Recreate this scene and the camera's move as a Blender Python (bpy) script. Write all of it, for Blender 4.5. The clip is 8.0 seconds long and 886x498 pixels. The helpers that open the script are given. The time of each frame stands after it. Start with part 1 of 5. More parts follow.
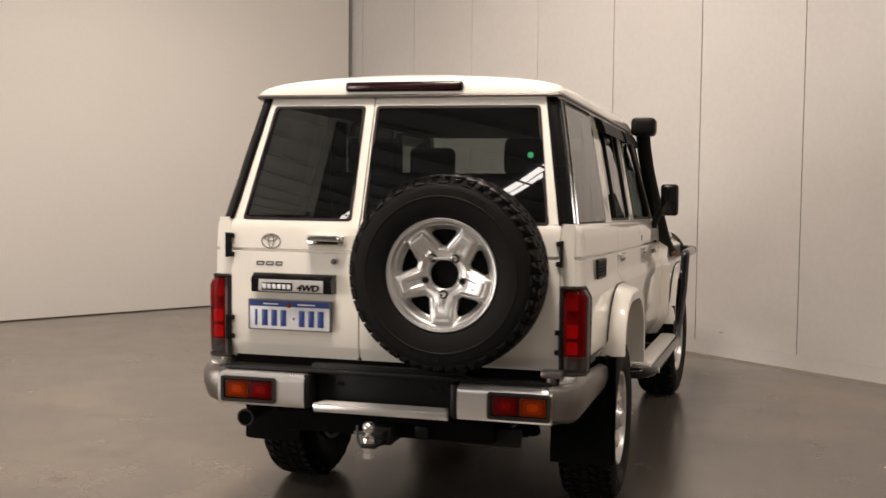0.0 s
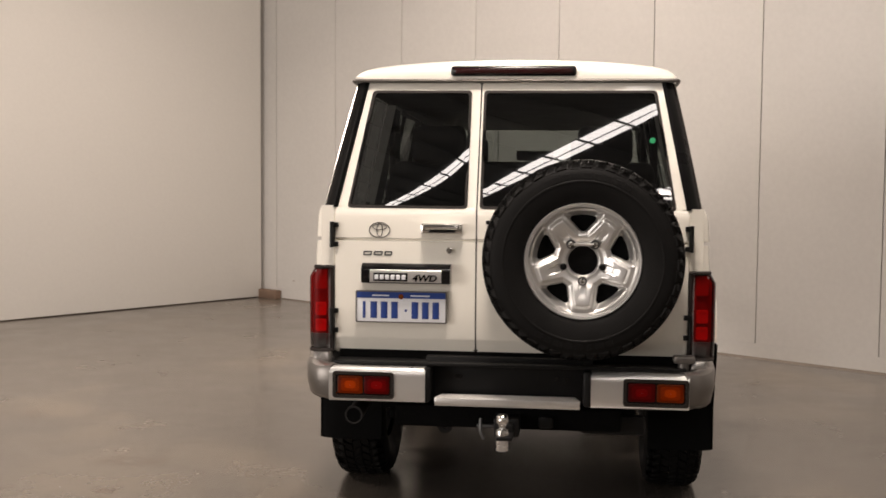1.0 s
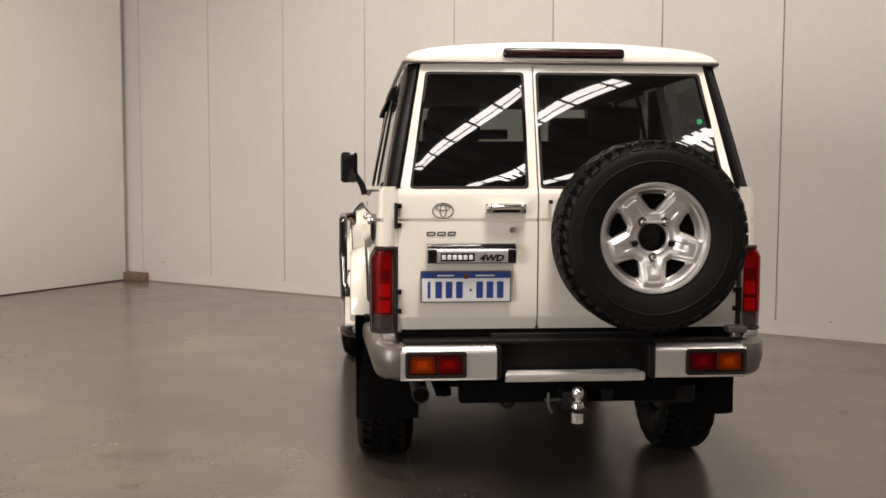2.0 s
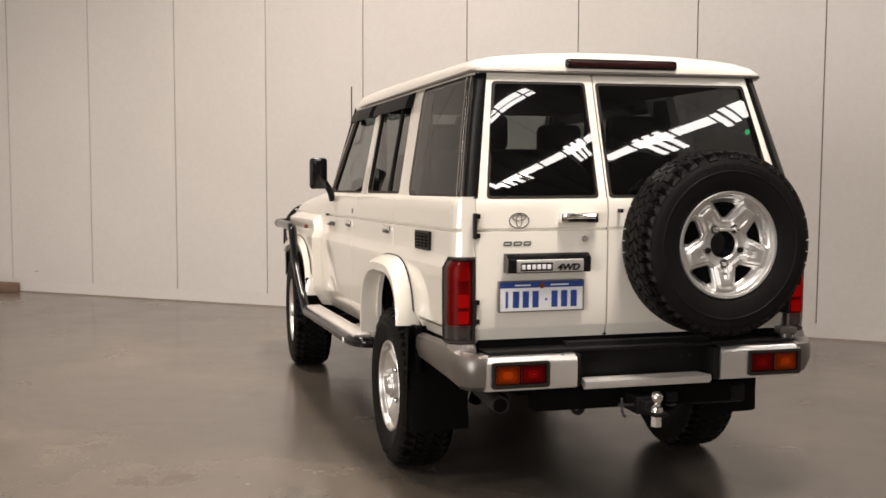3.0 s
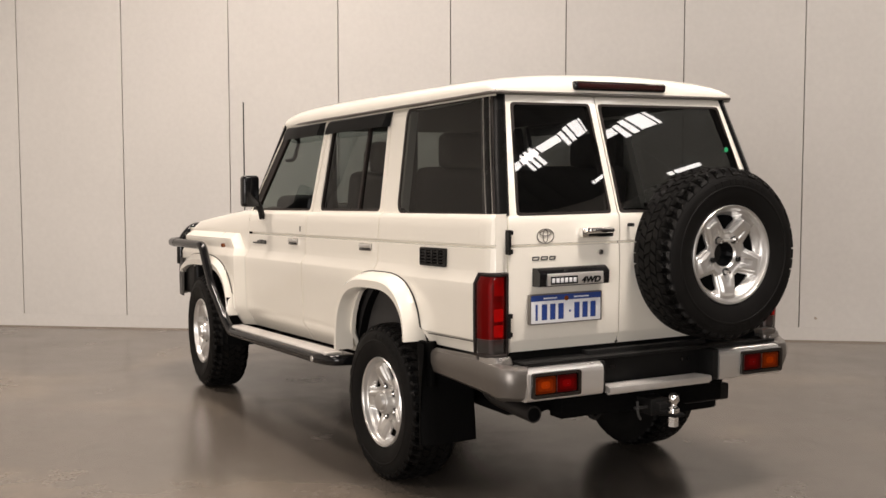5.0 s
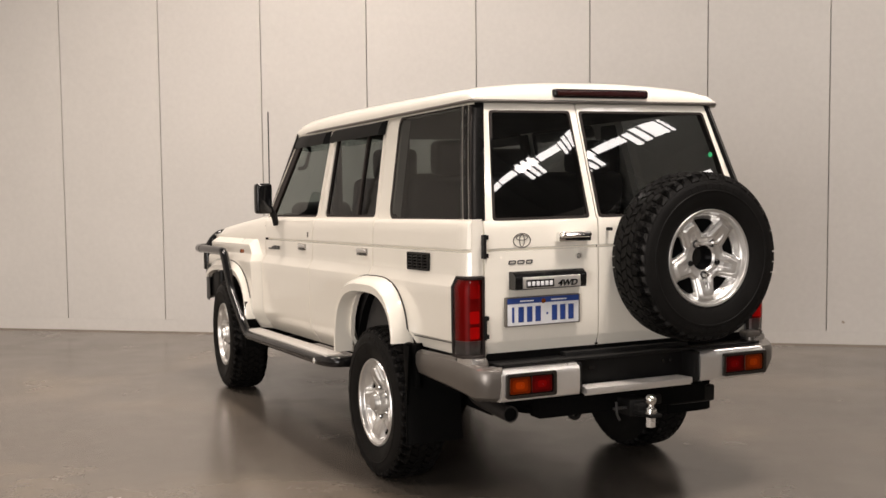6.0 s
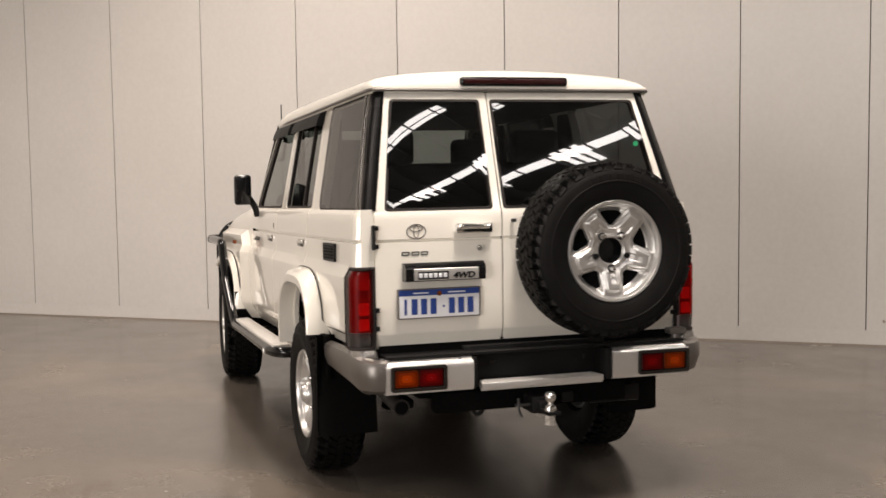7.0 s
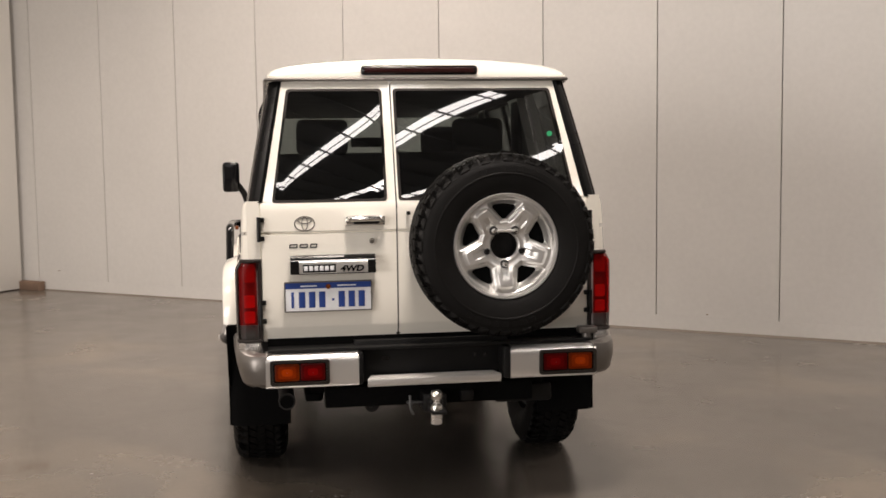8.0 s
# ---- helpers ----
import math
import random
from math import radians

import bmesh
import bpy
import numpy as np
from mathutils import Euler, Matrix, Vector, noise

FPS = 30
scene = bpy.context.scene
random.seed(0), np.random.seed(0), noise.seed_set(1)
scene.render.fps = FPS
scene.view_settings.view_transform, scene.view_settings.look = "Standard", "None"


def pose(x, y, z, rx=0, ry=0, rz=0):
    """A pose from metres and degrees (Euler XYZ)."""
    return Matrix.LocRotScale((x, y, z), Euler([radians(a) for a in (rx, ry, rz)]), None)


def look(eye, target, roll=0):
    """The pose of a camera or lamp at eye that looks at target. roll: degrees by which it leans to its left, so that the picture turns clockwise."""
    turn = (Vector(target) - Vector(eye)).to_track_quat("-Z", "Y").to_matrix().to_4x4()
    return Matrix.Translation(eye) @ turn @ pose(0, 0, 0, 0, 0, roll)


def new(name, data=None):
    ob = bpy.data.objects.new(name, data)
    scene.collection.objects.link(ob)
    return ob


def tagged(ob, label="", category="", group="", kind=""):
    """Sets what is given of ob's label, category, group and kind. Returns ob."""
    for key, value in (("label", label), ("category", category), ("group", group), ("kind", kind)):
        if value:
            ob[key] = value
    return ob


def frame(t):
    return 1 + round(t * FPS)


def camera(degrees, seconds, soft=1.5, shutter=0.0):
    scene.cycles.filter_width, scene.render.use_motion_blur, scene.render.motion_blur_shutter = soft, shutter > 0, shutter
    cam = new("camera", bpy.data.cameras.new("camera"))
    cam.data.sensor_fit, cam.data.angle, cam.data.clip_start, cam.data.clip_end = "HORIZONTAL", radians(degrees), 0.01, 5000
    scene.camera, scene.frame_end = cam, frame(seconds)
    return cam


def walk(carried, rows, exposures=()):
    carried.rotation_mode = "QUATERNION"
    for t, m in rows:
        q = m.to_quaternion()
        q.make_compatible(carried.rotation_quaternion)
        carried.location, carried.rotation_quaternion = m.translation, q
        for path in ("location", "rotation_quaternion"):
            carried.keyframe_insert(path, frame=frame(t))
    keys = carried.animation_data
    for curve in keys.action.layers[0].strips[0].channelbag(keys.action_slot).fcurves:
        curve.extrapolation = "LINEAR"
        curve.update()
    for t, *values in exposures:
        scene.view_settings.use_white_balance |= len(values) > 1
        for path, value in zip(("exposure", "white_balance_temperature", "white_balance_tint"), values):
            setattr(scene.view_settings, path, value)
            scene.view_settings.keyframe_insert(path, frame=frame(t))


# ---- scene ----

EXPOSURE = -0.19
cam = camera(41.77, 8.0, soft=1.5, shutter=0.35)
PATH = [
    (0, (1.615, -4.505, 1.590), (1.0260, -2.5998, 1.4458), 0.48),
    (0.5, (0.996, -4.647, 1.546), (0.5506, -2.7001, 1.4321), 0.40),
    (1, (0.356, -4.672, 1.509), (0.0852, -2.6947, 1.3728), 0.44),
    (1.5, (-0.263, -4.764, 1.516), (-0.3363, -2.7725, 1.3504), 0.36),
    (1.7, (-0.490, -4.774, 1.516), (-0.4843, -2.7819, 1.3434), 0.27),
    (2.8, (-1.838, -4.629, 1.583), (-1.4032, -2.6852, 1.4003), 0.29),
    (3, (-2.055, -4.552, 1.573), (-1.5542, -2.6239, 1.3934), 0.29),
    (3.5, (-2.571, -4.389, 1.555), (-1.8983, -2.5125, 1.3895), 0.28),
    (4, (-2.974, -4.230, 1.567), (-2.1444, -2.4173, 1.4029), 0.12),
    (4.5, (-3.252, -4.133, 1.594), (-2.3229, -2.3692, 1.4311), 0.10),
    (6, (-2.939, -4.532, 1.609), (-2.1306, -2.7082, 1.4597), -0.54),
    (6.5, (-2.420, -4.633, 1.600), (-1.7367, -2.7601, 1.4437), -0.63),
    (7, (-1.845, -4.855, 1.579), (-1.2864, -2.9411, 1.4221), -0.72),
    (7.5, (-1.229, -4.905, 1.600), (-0.7968, -2.9599, 1.4229), -0.61),
    (8, (-0.618, -4.993, 1.609), (-0.3542, -3.0187, 1.4225), -0.72),
]
walk(cam, [(t, look(eye, target, roll)) for t, eye, target, roll in PATH], exposures=[(0, EXPOSURE - 0.04, 6560, 14), (1.5, EXPOSURE - 0.04, 6560, 14), (3.0, EXPOSURE + 0.08, 6400, 13), (8, EXPOSURE + 0.03, 6410, 13)])

# ---------------------------------------------------------------- light
world = bpy.data.worlds.new("world")
scene.world = world
world.use_nodes = True
world.node_tree.nodes["Background"].inputs[0].default_value = (0.75, 0.85, 1.0, 1)
world.node_tree.nodes["Background"].inputs[1].default_value = 0.05


def lamp(name, m, size, size_y, watts, colour, spread=180.0):
    d = bpy.data.lights.new(name, "AREA")
    d.shape, d.size, d.size_y, d.energy, d.color = "RECTANGLE", size, size_y, watts, colour
    d.spread = radians(spread)
    ob = new(name, d)
    ob.matrix_world = m
    return tagged(ob, kind="structure")


# the hall's own frame: u along the panelled wall, v out from it into the hall
HALL = pose(0, 6.057, 0, 0, 0, -34.78) @ Matrix.Diagonal((1, -1, 1, 1))
H_TOP = 6.6


def hall(u, v, z):
    return HALL @ Vector((u, v, z))


def hall_lamp(name, u, v, z, size, size_y, watts, colour, spread=180.0):
    m = Matrix.Translation(hall(u, v, z)) @ pose(0, 0, 0, 0, 0, -34.78)
    return lamp(name, m, size, size_y, watts, colour, spread)


# unseen overhead lamps: glow hints at the first two, the rest are fill
hall_lamp("unseen_overhead_light", 0.6, 1.8, 6.2, 0.8, 0.8, 256, (1.0, 0.87, 0.75))
hall_lamp("unseen_overhead_light", -1.4, 3.6, 6.2, 1.0, 1.0, 115, (1.0, 0.87, 0.75), 104)
hall_lamp("unseen_overhead_light", 6.9, 1.7, 6.2, 0.9, 0.9, 106, (1.0, 0.89, 0.78), 140)
hall_lamp("unseen_overhead_light", 4.4, 6.5, 6.2, 1.2, 1.2, 295, (1.0, 0.89, 0.78), 150)
hall_lamp("unseen_overhead_light", -1.2, 9.6, 6.2, 1.7, 1.7, 205, (1.0, 0.88, 0.76), 150)
# soft fill for the car's rear, added in an unseen opening behind
lamp("rear_fill_light", Matrix.Translation(hall(-0.2, 20.05, 2.2)) @ pose(0, 0, 0, -90, 0, -34.78) @ pose(0, 0, 0, 180, 0, 0), 5.4, 4.2, 900, (1.0, 0.94, 0.87))

# ---------------------------------------------------------------- materials


def material(name, base, rough=0.5, metal=0.0, vary=0.06, scale=6.0, fine=60.0, bump=0.0, coat=0.0, rough_vary=0.1, specular=0.5):
    m = bpy.data.materials.new(name)
    m.use_nodes = True
    t = m.node_tree
    b = t.nodes["Principled BSDF"]
    b.inputs["Metallic"].default_value = metal
    b.inputs["Coat Weight"].default_value = coat
    b.inputs["Coat Roughness"].default_value = 0.03
    b.inputs["Specular IOR Level"].default_value = specular
    co = t.nodes.new("ShaderNodeTexCoord")
    n1, n2 = t.nodes.new("ShaderNodeTexNoise"), t.nodes.new("ShaderNodeTexNoise")
    n1.inputs["Scale"].default_value, n2.inputs["Scale"].default_value = scale, fine
    n1.inputs["Detail"].default_value = 5
    n2.inputs["Detail"].default_value = 3
    for n in (n1, n2):
        t.links.new(co.outputs["Object"], n.inputs["Vector"])
    add = t.nodes.new("ShaderNodeMath")
    add.operation = "ADD"
    t.links.new(n1.outputs["Fac"], add.inputs[0])
    t.links.new(n2.outputs["Fac"], add.inputs[1])
    ramp = t.nodes.new("ShaderNodeMapRange")
    ramp.inputs["From Min"].default_value, ramp.inputs["From Max"].default_value = 0.6, 1.4
    ramp.inputs["To Min"].default_value, ramp.inputs["To Max"].default_value = 1 - vary, 1 + vary
    t.links.new(add.outputs[0], ramp.inputs["Value"])
    mul = t.nodes.new("ShaderNodeVectorMath")
    mul.operation = "SCALE"
    mul.inputs[0].default_value = base
    t.links.new(ramp.outputs[0], mul.inputs["Scale"])
    t.links.new(mul.outputs[0], b.inputs["Base Color"])
    rr = t.nodes.new("ShaderNodeMapRange")
    rr.inputs["From Min"].default_value, rr.inputs["From Max"].default_value = 0.3, 0.7
    rr.inputs["To Min"].default_value, rr.inputs["To Max"].default_value = max(0.02, rough - rough_vary * rough), min(1, rough + rough_vary * rough)
    t.links.new(n1.outputs["Fac"], rr.inputs["Value"])
    t.links.new(rr.outputs[0], b.inputs["Roughness"])
    if bump:
        bp = t.nodes.new("ShaderNodeBump")
        bp.inputs["Strength"].default_value = 1.0
        bp.inputs["Distance"].default_value = bump
        t.links.new(n2.outputs["Fac"], bp.inputs["Height"])
        t.links.new(bp.outputs[0], b.inputs["Normal"])
    return m


def glass(name, tint, gloss_ior=1.5):
    m = bpy.data.materials.new(name)
    m.use_nodes = True
    t = m.node_tree
    t.nodes.remove(t.nodes["Principled BSDF"])
    tr, gl, fr, mx, pw, mr = (t.nodes.new("ShaderNode" + k) for k in ("BsdfTransparent", "BsdfGlossy", "LayerWeight", "MixShader", "Math", "MapRange"))
    tr.inputs[0].default_value = (*tint, 1)
    gl.inputs["Roughness"].default_value = 0.015
    # the gloss of a thin pane, alike from both sides
    pw.operation = "POWER"
    pw.inputs[1].default_value = 5.0
    mr.inputs["To Min"].default_value = ((gloss_ior - 1) / (gloss_ior + 1)) ** 2
    t.links.new(fr.outputs["Facing"], pw.inputs[0])
    t.links.new(pw.outputs[0], mr.inputs["Value"])
    t.links.new(mr.outputs[0], mx.inputs[0])
    t.links.new(tr.outputs[0], mx.inputs[1])
    t.links.new(gl.outputs[0], mx.inputs[2])
    t.links.new(mx.outputs[0], t.nodes["Material Output"].inputs["Surface"])
    return m


def lens(name, base, rough=0.18):
    m = material(name, base, rough, 0, 0.3, 30, 150, 0.0006, 0.3)
    return m


def clear_lens(name, tint, rough=0.36):
    """Moulded lens plastic: tinted light goes through it to the layers behind, with a gloss on its face."""
    m = glass(name, tint, 1.22)
    t = m.node_tree
    gl = t.nodes["Glossy BSDF"]
    gl.inputs["Roughness"].default_value = rough
    co, ns, bp = (t.nodes.new("ShaderNode" + k) for k in ("TexCoord", "TexNoise", "Bump"))
    ns.inputs["Scale"].default_value = 60
    bp.inputs["Distance"].default_value = 0.0006
    t.links.new(co.outputs["Object"], ns.inputs["Vector"])
    t.links.new(ns.outputs["Fac"], bp.inputs["Height"])
    t.links.new(bp.outputs[0], gl.inputs["Normal"])
    return m


def glow(name, colour, strength):
    m = bpy.data.materials.new(name)
    m.use_nodes = True
    b = m.node_tree.nodes["Principled BSDF"]
    b.inputs["Base Color"].default_value = (*colour, 1)
    b.inputs["Emission Color"].default_value = (*colour, 1)
    b.inputs["Emission Strength"].default_value = strength
    return m


def concrete():
    m = bpy.data.materials.new("polished_concrete")
    m.use_nodes = True
    t = m.node_tree
    b = t.nodes["Principled BSDF"]
    co = t.nodes.new("ShaderNodeTexCoord")

    def noise_node(scale, detail, rough=0.6, distort=0.0):
        n = t.nodes.new("ShaderNodeTexNoise")
        n.inputs["Scale"].default_value, n.inputs["Detail"].default_value = scale, detail
        n.inputs["Roughness"].default_value, n.inputs["Distortion"].default_value = rough, distort
        t.links.new(co.outputs["Object"], n.inputs["Vector"])
        return n

    big, mid, fine, spots = noise_node(0.35, 4, 0.6, 0.4), noise_node(1.9, 6, 0.65), noise_node(45, 4), noise_node(0.8, 3, 0.55, 0.5)

    def rng(src, a, c, lo, hi):
        r = t.nodes.new("ShaderNodeMapRange")
        for key, v in (("From Min", a), ("From Max", c), ("To Min", lo), ("To Max", hi)):
            r.inputs[key].default_value = v
        t.links.new(src, r.inputs["Value"])
        return r.outputs[0]

    def mult(a, c):
        n = t.nodes.new("ShaderNodeMath")
        n.operation = "MULTIPLY"
        t.links.new(a, n.inputs[0])
        t.links.new(c, n.inputs[1])
        return n.outputs[0]

    v = mult(mult(rng(big.outputs["Fac"], 0.3, 0.7, 0.82, 1.16), rng(mid.outputs["Fac"], 0.3, 0.7, 0.93, 1.07)), rng(fine.outputs["Fac"], 0.3, 0.7, 0.96, 1.04))
    mix = t.nodes.new("ShaderNodeMix")
    mix.data_type = "RGBA"
    mix.inputs[6].default_value = (*FLOOR, 1)
    mix.inputs[7].default_value = (0.235, 0.185, 0.13, 1)
    t.links.new(rng(spots.outputs["Fac"], 0.52, 0.72, 0.0, 0.40), mix.inputs[0])
    last = mix.outputs[2]
    grit = noise_node(7.0, 6, 0.75, 1.2)
    for sx, sy, size in ((-2.06, 0.93, 0.20), (-1.88, 0.98, 0.12), (-1.93, 0.42, 0.10), (-2.5, 0.30, 0.16), (-3.1, 1.9, 0.22), (3.0, 4.1, 0.12)):
        far = t.nodes.new("ShaderNodeVectorMath")
        far.operation = "DISTANCE"
        far.inputs[1].default_value = (sx, sy, 0)
        t.links.new(co.outputs["Object"], far.inputs[0])
        near = rng(far.outputs["Value"], 0.0, size, 1.0, 0.0)
        patch = mult(near, rng(grit.outputs["Fac"], 0.48, 0.60, 0.0, 1.0))
        mk = t.nodes.new("ShaderNodeMix")
        mk.data_type = "RGBA"
        mk.inputs[7].default_value = (0.075, 0.045, 0.028, 1)
        t.links.new(patch, mk.inputs[0])
        t.links.new(last, mk.inputs[6])
        last = mk.outputs[2]
    sc = t.nodes.new("ShaderNodeVectorMath")
    sc.operation = "SCALE"
    t.links.new(last, sc.inputs[0])
    t.links.new(v, sc.inputs["Scale"])
    t.links.new(sc.outputs[0], b.inputs["Base Color"])
    t.links.new(rng(mid.outputs["Fac"], 0.3, 0.7, 0.18, 0.29), b.inputs["Roughness"])
    b.inputs["Specular IOR Level"].default_value = 0.85
    bp = t.nodes.new("ShaderNodeBump")
    wave = noise_node(2.4, 1, 0.4)
    bp.inputs["Strength"].default_value, bp.inputs["Distance"].default_value = 0.16, 0.0022
    t.links.new(wave.outputs["Fac"], bp.inputs["Height"])
    t.links.new(bp.outputs[0], b.inputs["Normal"])
    return m


FLOOR = (0.109, 0.094, 0.079)
M_FLOOR = concrete()
M_PANEL = material("painted_steel_panel", (0.60, 0.58, 0.55), 0.42, 0, 0.045, 1.1, 25, 0.0006)


def vary_by_object(m, amount):
    """Each panel gets its own shade and its own stretch of the noise."""
    t = m.node_tree
    info = t.nodes.new("ShaderNodeObjectInfo")
    shift = t.nodes.new("ShaderNodeVectorMath")
    shift.operation = "SCALE"
    shift.inputs[0].default_value = (31.0, 17.0, 23.0)
    t.links.new(info.outputs["Random"], shift.inputs["Scale"])
    for n in [n for n in t.nodes if n.bl_idname == "ShaderNodeTexNoise"]:
        add = t.nodes.new("ShaderNodeVectorMath")
        add.operation = "ADD"
        t.links.new(n.inputs["Vector"].links[0].from_socket, add.inputs[0])
        t.links.new(shift.outputs[0], add.inputs[1])
        t.links.new(add.outputs[0], n.inputs["Vector"])
    shade = t.nodes.new("ShaderNodeMapRange")
    shade.inputs["To Min"].default_value, shade.inputs["To Max"].default_value = 1 - amount, 1 + amount
    t.links.new(info.outputs["Random"], shade.inputs["Value"])
    base = t.nodes["Principled BSDF"].inputs["Base Color"]
    sc = t.nodes.new("ShaderNodeVectorMath")
    sc.operation = "SCALE"
    t.links.new(base.links[0].from_socket, sc.inputs[0])
    t.links.new(shade.outputs[0], sc.inputs["Scale"])
    t.links.new(sc.outputs[0], base)


vary_by_object(M_PANEL, 0.018)
M_PLASTER = material("white_lining", (0.74, 0.72, 0.68), 0.55, 0, 0.025, 0.6, 30, 0.0004)
M_DARKWALL = material("dark_hall_wall", (0.47, 0.44, 0.405), 0.8, 0, 0.2, 0.7, 20)
M_ROOF = material("dark_roof_sheet", (0.15, 0.15, 0.15), 0.7, 0, 0.2, 2, 30)
M_STEEL = material("galvanised_purlin", (0.05, 0.05, 0.052), 0.5, 0.3, 0.15, 4, 40)
M_SKY = glow("translucent_sheet", (1.0, 0.94, 0.88), 9.0)
M_GAP = material("shadow_gap", (0.15, 0.125, 0.105), 0.9)
M_FILLET = material("mortar_fillet", (0.165, 0.142, 0.118), 0.85, 0, 0.15, 3, 40, 0.001, specular=0.2)
M_SCUFF = material("brown_scuff", (0.30, 0.25, 0.20), 0.8, 0, 0.4, 30, 200)
M_TIMBER = material("offcut_timber", (0.17, 0.11, 0.075), 0.8, 0, 0.2, 9, 60, 0.001)
M_WHITE = material("cream_car_paint", (0.92, 0.88, 0.785), 0.30, 0, 0.008, 1.5, 60, 0, 1.0, 0.0)
M_BLACK = material("black_plastic", (0.009, 0.0088, 0.0088), 0.42, 0, 0.2, 12, 200, 0.0003, specular=0.18)
M_GLOSS = material("gloss_black_trim", (0.006, 0.006, 0.0065), 0.12, 0, 0.1, 5, 50, 0, 0.0, 0.05, 0.4)
M_PILLAR = material("black_pillar_trim", (0.006, 0.006, 0.006), 0.28, 0, 0.1, 5, 50, 0, 0, 0.05, 0.10)
M_RUBBER = material("tyre_rubber", (0.006, 0.0056, 0.0053), 0.60, 0, 0.3, 14, 160, 0.0006, specular=0.13)
M_SEAL = material("rubber_seal", (0.024, 0.019, 0.017), 0.55, 0, 0.15, 20, 120, specular=0.2)
M_ALLOY = material("machined_alloy", (0.66, 0.65, 0.63), 0.34, 0.82, 0.02, 12, 150, 0, 0.15, 0.06)
M_ALLOYD = material("dark_alloy_inner", (0.10, 0.10, 0.10), 0.45, 0.8, 0.15, 12, 90)
M_CHROME = material("chrome", (0.80, 0.79, 0.77), 0.10, 1.0, 0.02, 8, 70, 0, 0, 0.03)
M_BRUSH = material("brushed_bumper_steel", (0.80, 0.785, 0.76), 0.28, 0.80, 0.015, 3, 250, 0, 0, 0.03)
M_GREY = material("grey_bumper_paint", (0.19, 0.175, 0.16), 0.38, 0.70, 0.03, 3, 140, 0, 0.15, 0.03)
M_CAP = material("bright_grey_cap", (0.36, 0.34, 0.32), 0.26, 0.8, 0.03, 3, 140, 0, 0.15, 0.03)
M_STRIP = material("smoked_chrome_strip", (0.66, 0.64, 0.62), 0.12, 1.0, 0.05, 5, 60)
M_SOOT = material("sooty_steel", (0.014, 0.012, 0.011), 0.6, 0.2, 0.25, 20, 120)
M_SHIELD = material("smoked_shield", (0.006, 0.006, 0.006), 0.4, 0, 0.1, 5, 50, 0, 0, 0.05, 0.04)
M_UNDER = material("chassis_black", (0.004, 0.004, 0.004), 0.8, 0, 0.3, 8, 90, 0.001, specular=0.03)
M_RED = clear_lens("red_lens", (0.66, 0.042, 0.036))
M_LAMPRED = clear_lens("bumper_red_lens", (0.62, 0.03, 0.03))
M_LAMPAMB = clear_lens("bumper_amber_lens", (0.86, 0.27, 0.015))
M_BOWL = material("lamp_reflector", (0.88, 0.88, 0.88), 0.30, 0.1, 0.02, 20, 90)
# these three greys make the stepped glow painted in the bumper lamps
M_HALO = material("lamp_cell_and_glow", (0.50, 0.50, 0.50), 0.35, 0.1, 0.05, 20, 90)
M_CELL = material("lamp_back_and_glow", (0.28, 0.27, 0.265), 0.45, 0.1, 0.1, 40, 150)
M_GLOWRIM = material("lamp_glow_rim", (0.16, 0.155, 0.15), 0.45, 0.1, 0.1, 40, 150)
M_FRAME = material("dark_bronze_frame", (0.022, 0.018, 0.015), 0.35, 0.3, 0.1, 8, 90)
M_REDD = lens("dark_red_lens", (0.025, 0.003, 0.003))
M_AMBER = lens("amber_lens", (0.17, 0.040, 0.008))
M_CLEAR = clear_lens("smoky_clear_lens", (0.42, 0.41, 0.40))
M_TINT = glass("tinted_glass", (0.32, 0.33, 0.33), 2.25)
M_TINTS = glass("side_tint_glass", (0.235, 0.245, 0.245), 1.34)
M_TINTR = glass("rear_door_glass", (0.26, 0.275, 0.275), 1.34)
M_TINTF = glass("front_door_glass", (0.34, 0.362, 0.362), 1.36)
M_SCREEN = glass("windscreen_glass", (0.72, 0.76, 0.74), 1.45)
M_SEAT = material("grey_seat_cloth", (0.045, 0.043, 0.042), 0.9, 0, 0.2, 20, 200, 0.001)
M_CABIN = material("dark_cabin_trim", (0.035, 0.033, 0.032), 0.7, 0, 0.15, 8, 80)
M_PLATE = material("plate_white", (0.80, 0.81, 0.83), 0.35, 0, 0.02, 20, 90)
M_BLUE = material("plate_blue", (0.02, 0.055, 0.25), 0.35, 0, 0.05, 20, 90)
M_GREEN = material("green_sticker", (0.03, 0.40, 0.16), 0.5)
M_STEP = material("ribbed_alloy_tread", (0.68, 0.655, 0.62), 0.42, 0.4, 0.1, 20, 200, 0.001)
M_FLAP = material("mud_flap_rubber", (0.004, 0.004, 0.004), 0.75, 0, 0.25, 9, 120, 0.0005, specular=0.05)

# ---------------------------------------------------------------- mesh helpers


def finish(name, bm, mat, sharp=32.0):
    bmesh.ops.remove_doubles(bm, verts=bm.verts, dist=0.00005)
    bmesh.ops.dissolve_degenerate(bm, edges=bm.edges, dist=0.00005)
    bmesh.ops.recalc_face_normals(bm, faces=bm.faces)
    for f in bm.faces:
        f.smooth = True
    for e in bm.edges:
        if len(e.link_faces) == 2 and e.calc_face_angle(0) > radians(sharp):
            e.smooth = False
    me = bpy.data.meshes.new(name)
    bm.to_mesh(me)
    bm.free()
    me.materials.append(mat)
    return me


RAKE = 0.037  # the body sits nose-down: it drops this much for each metre forward


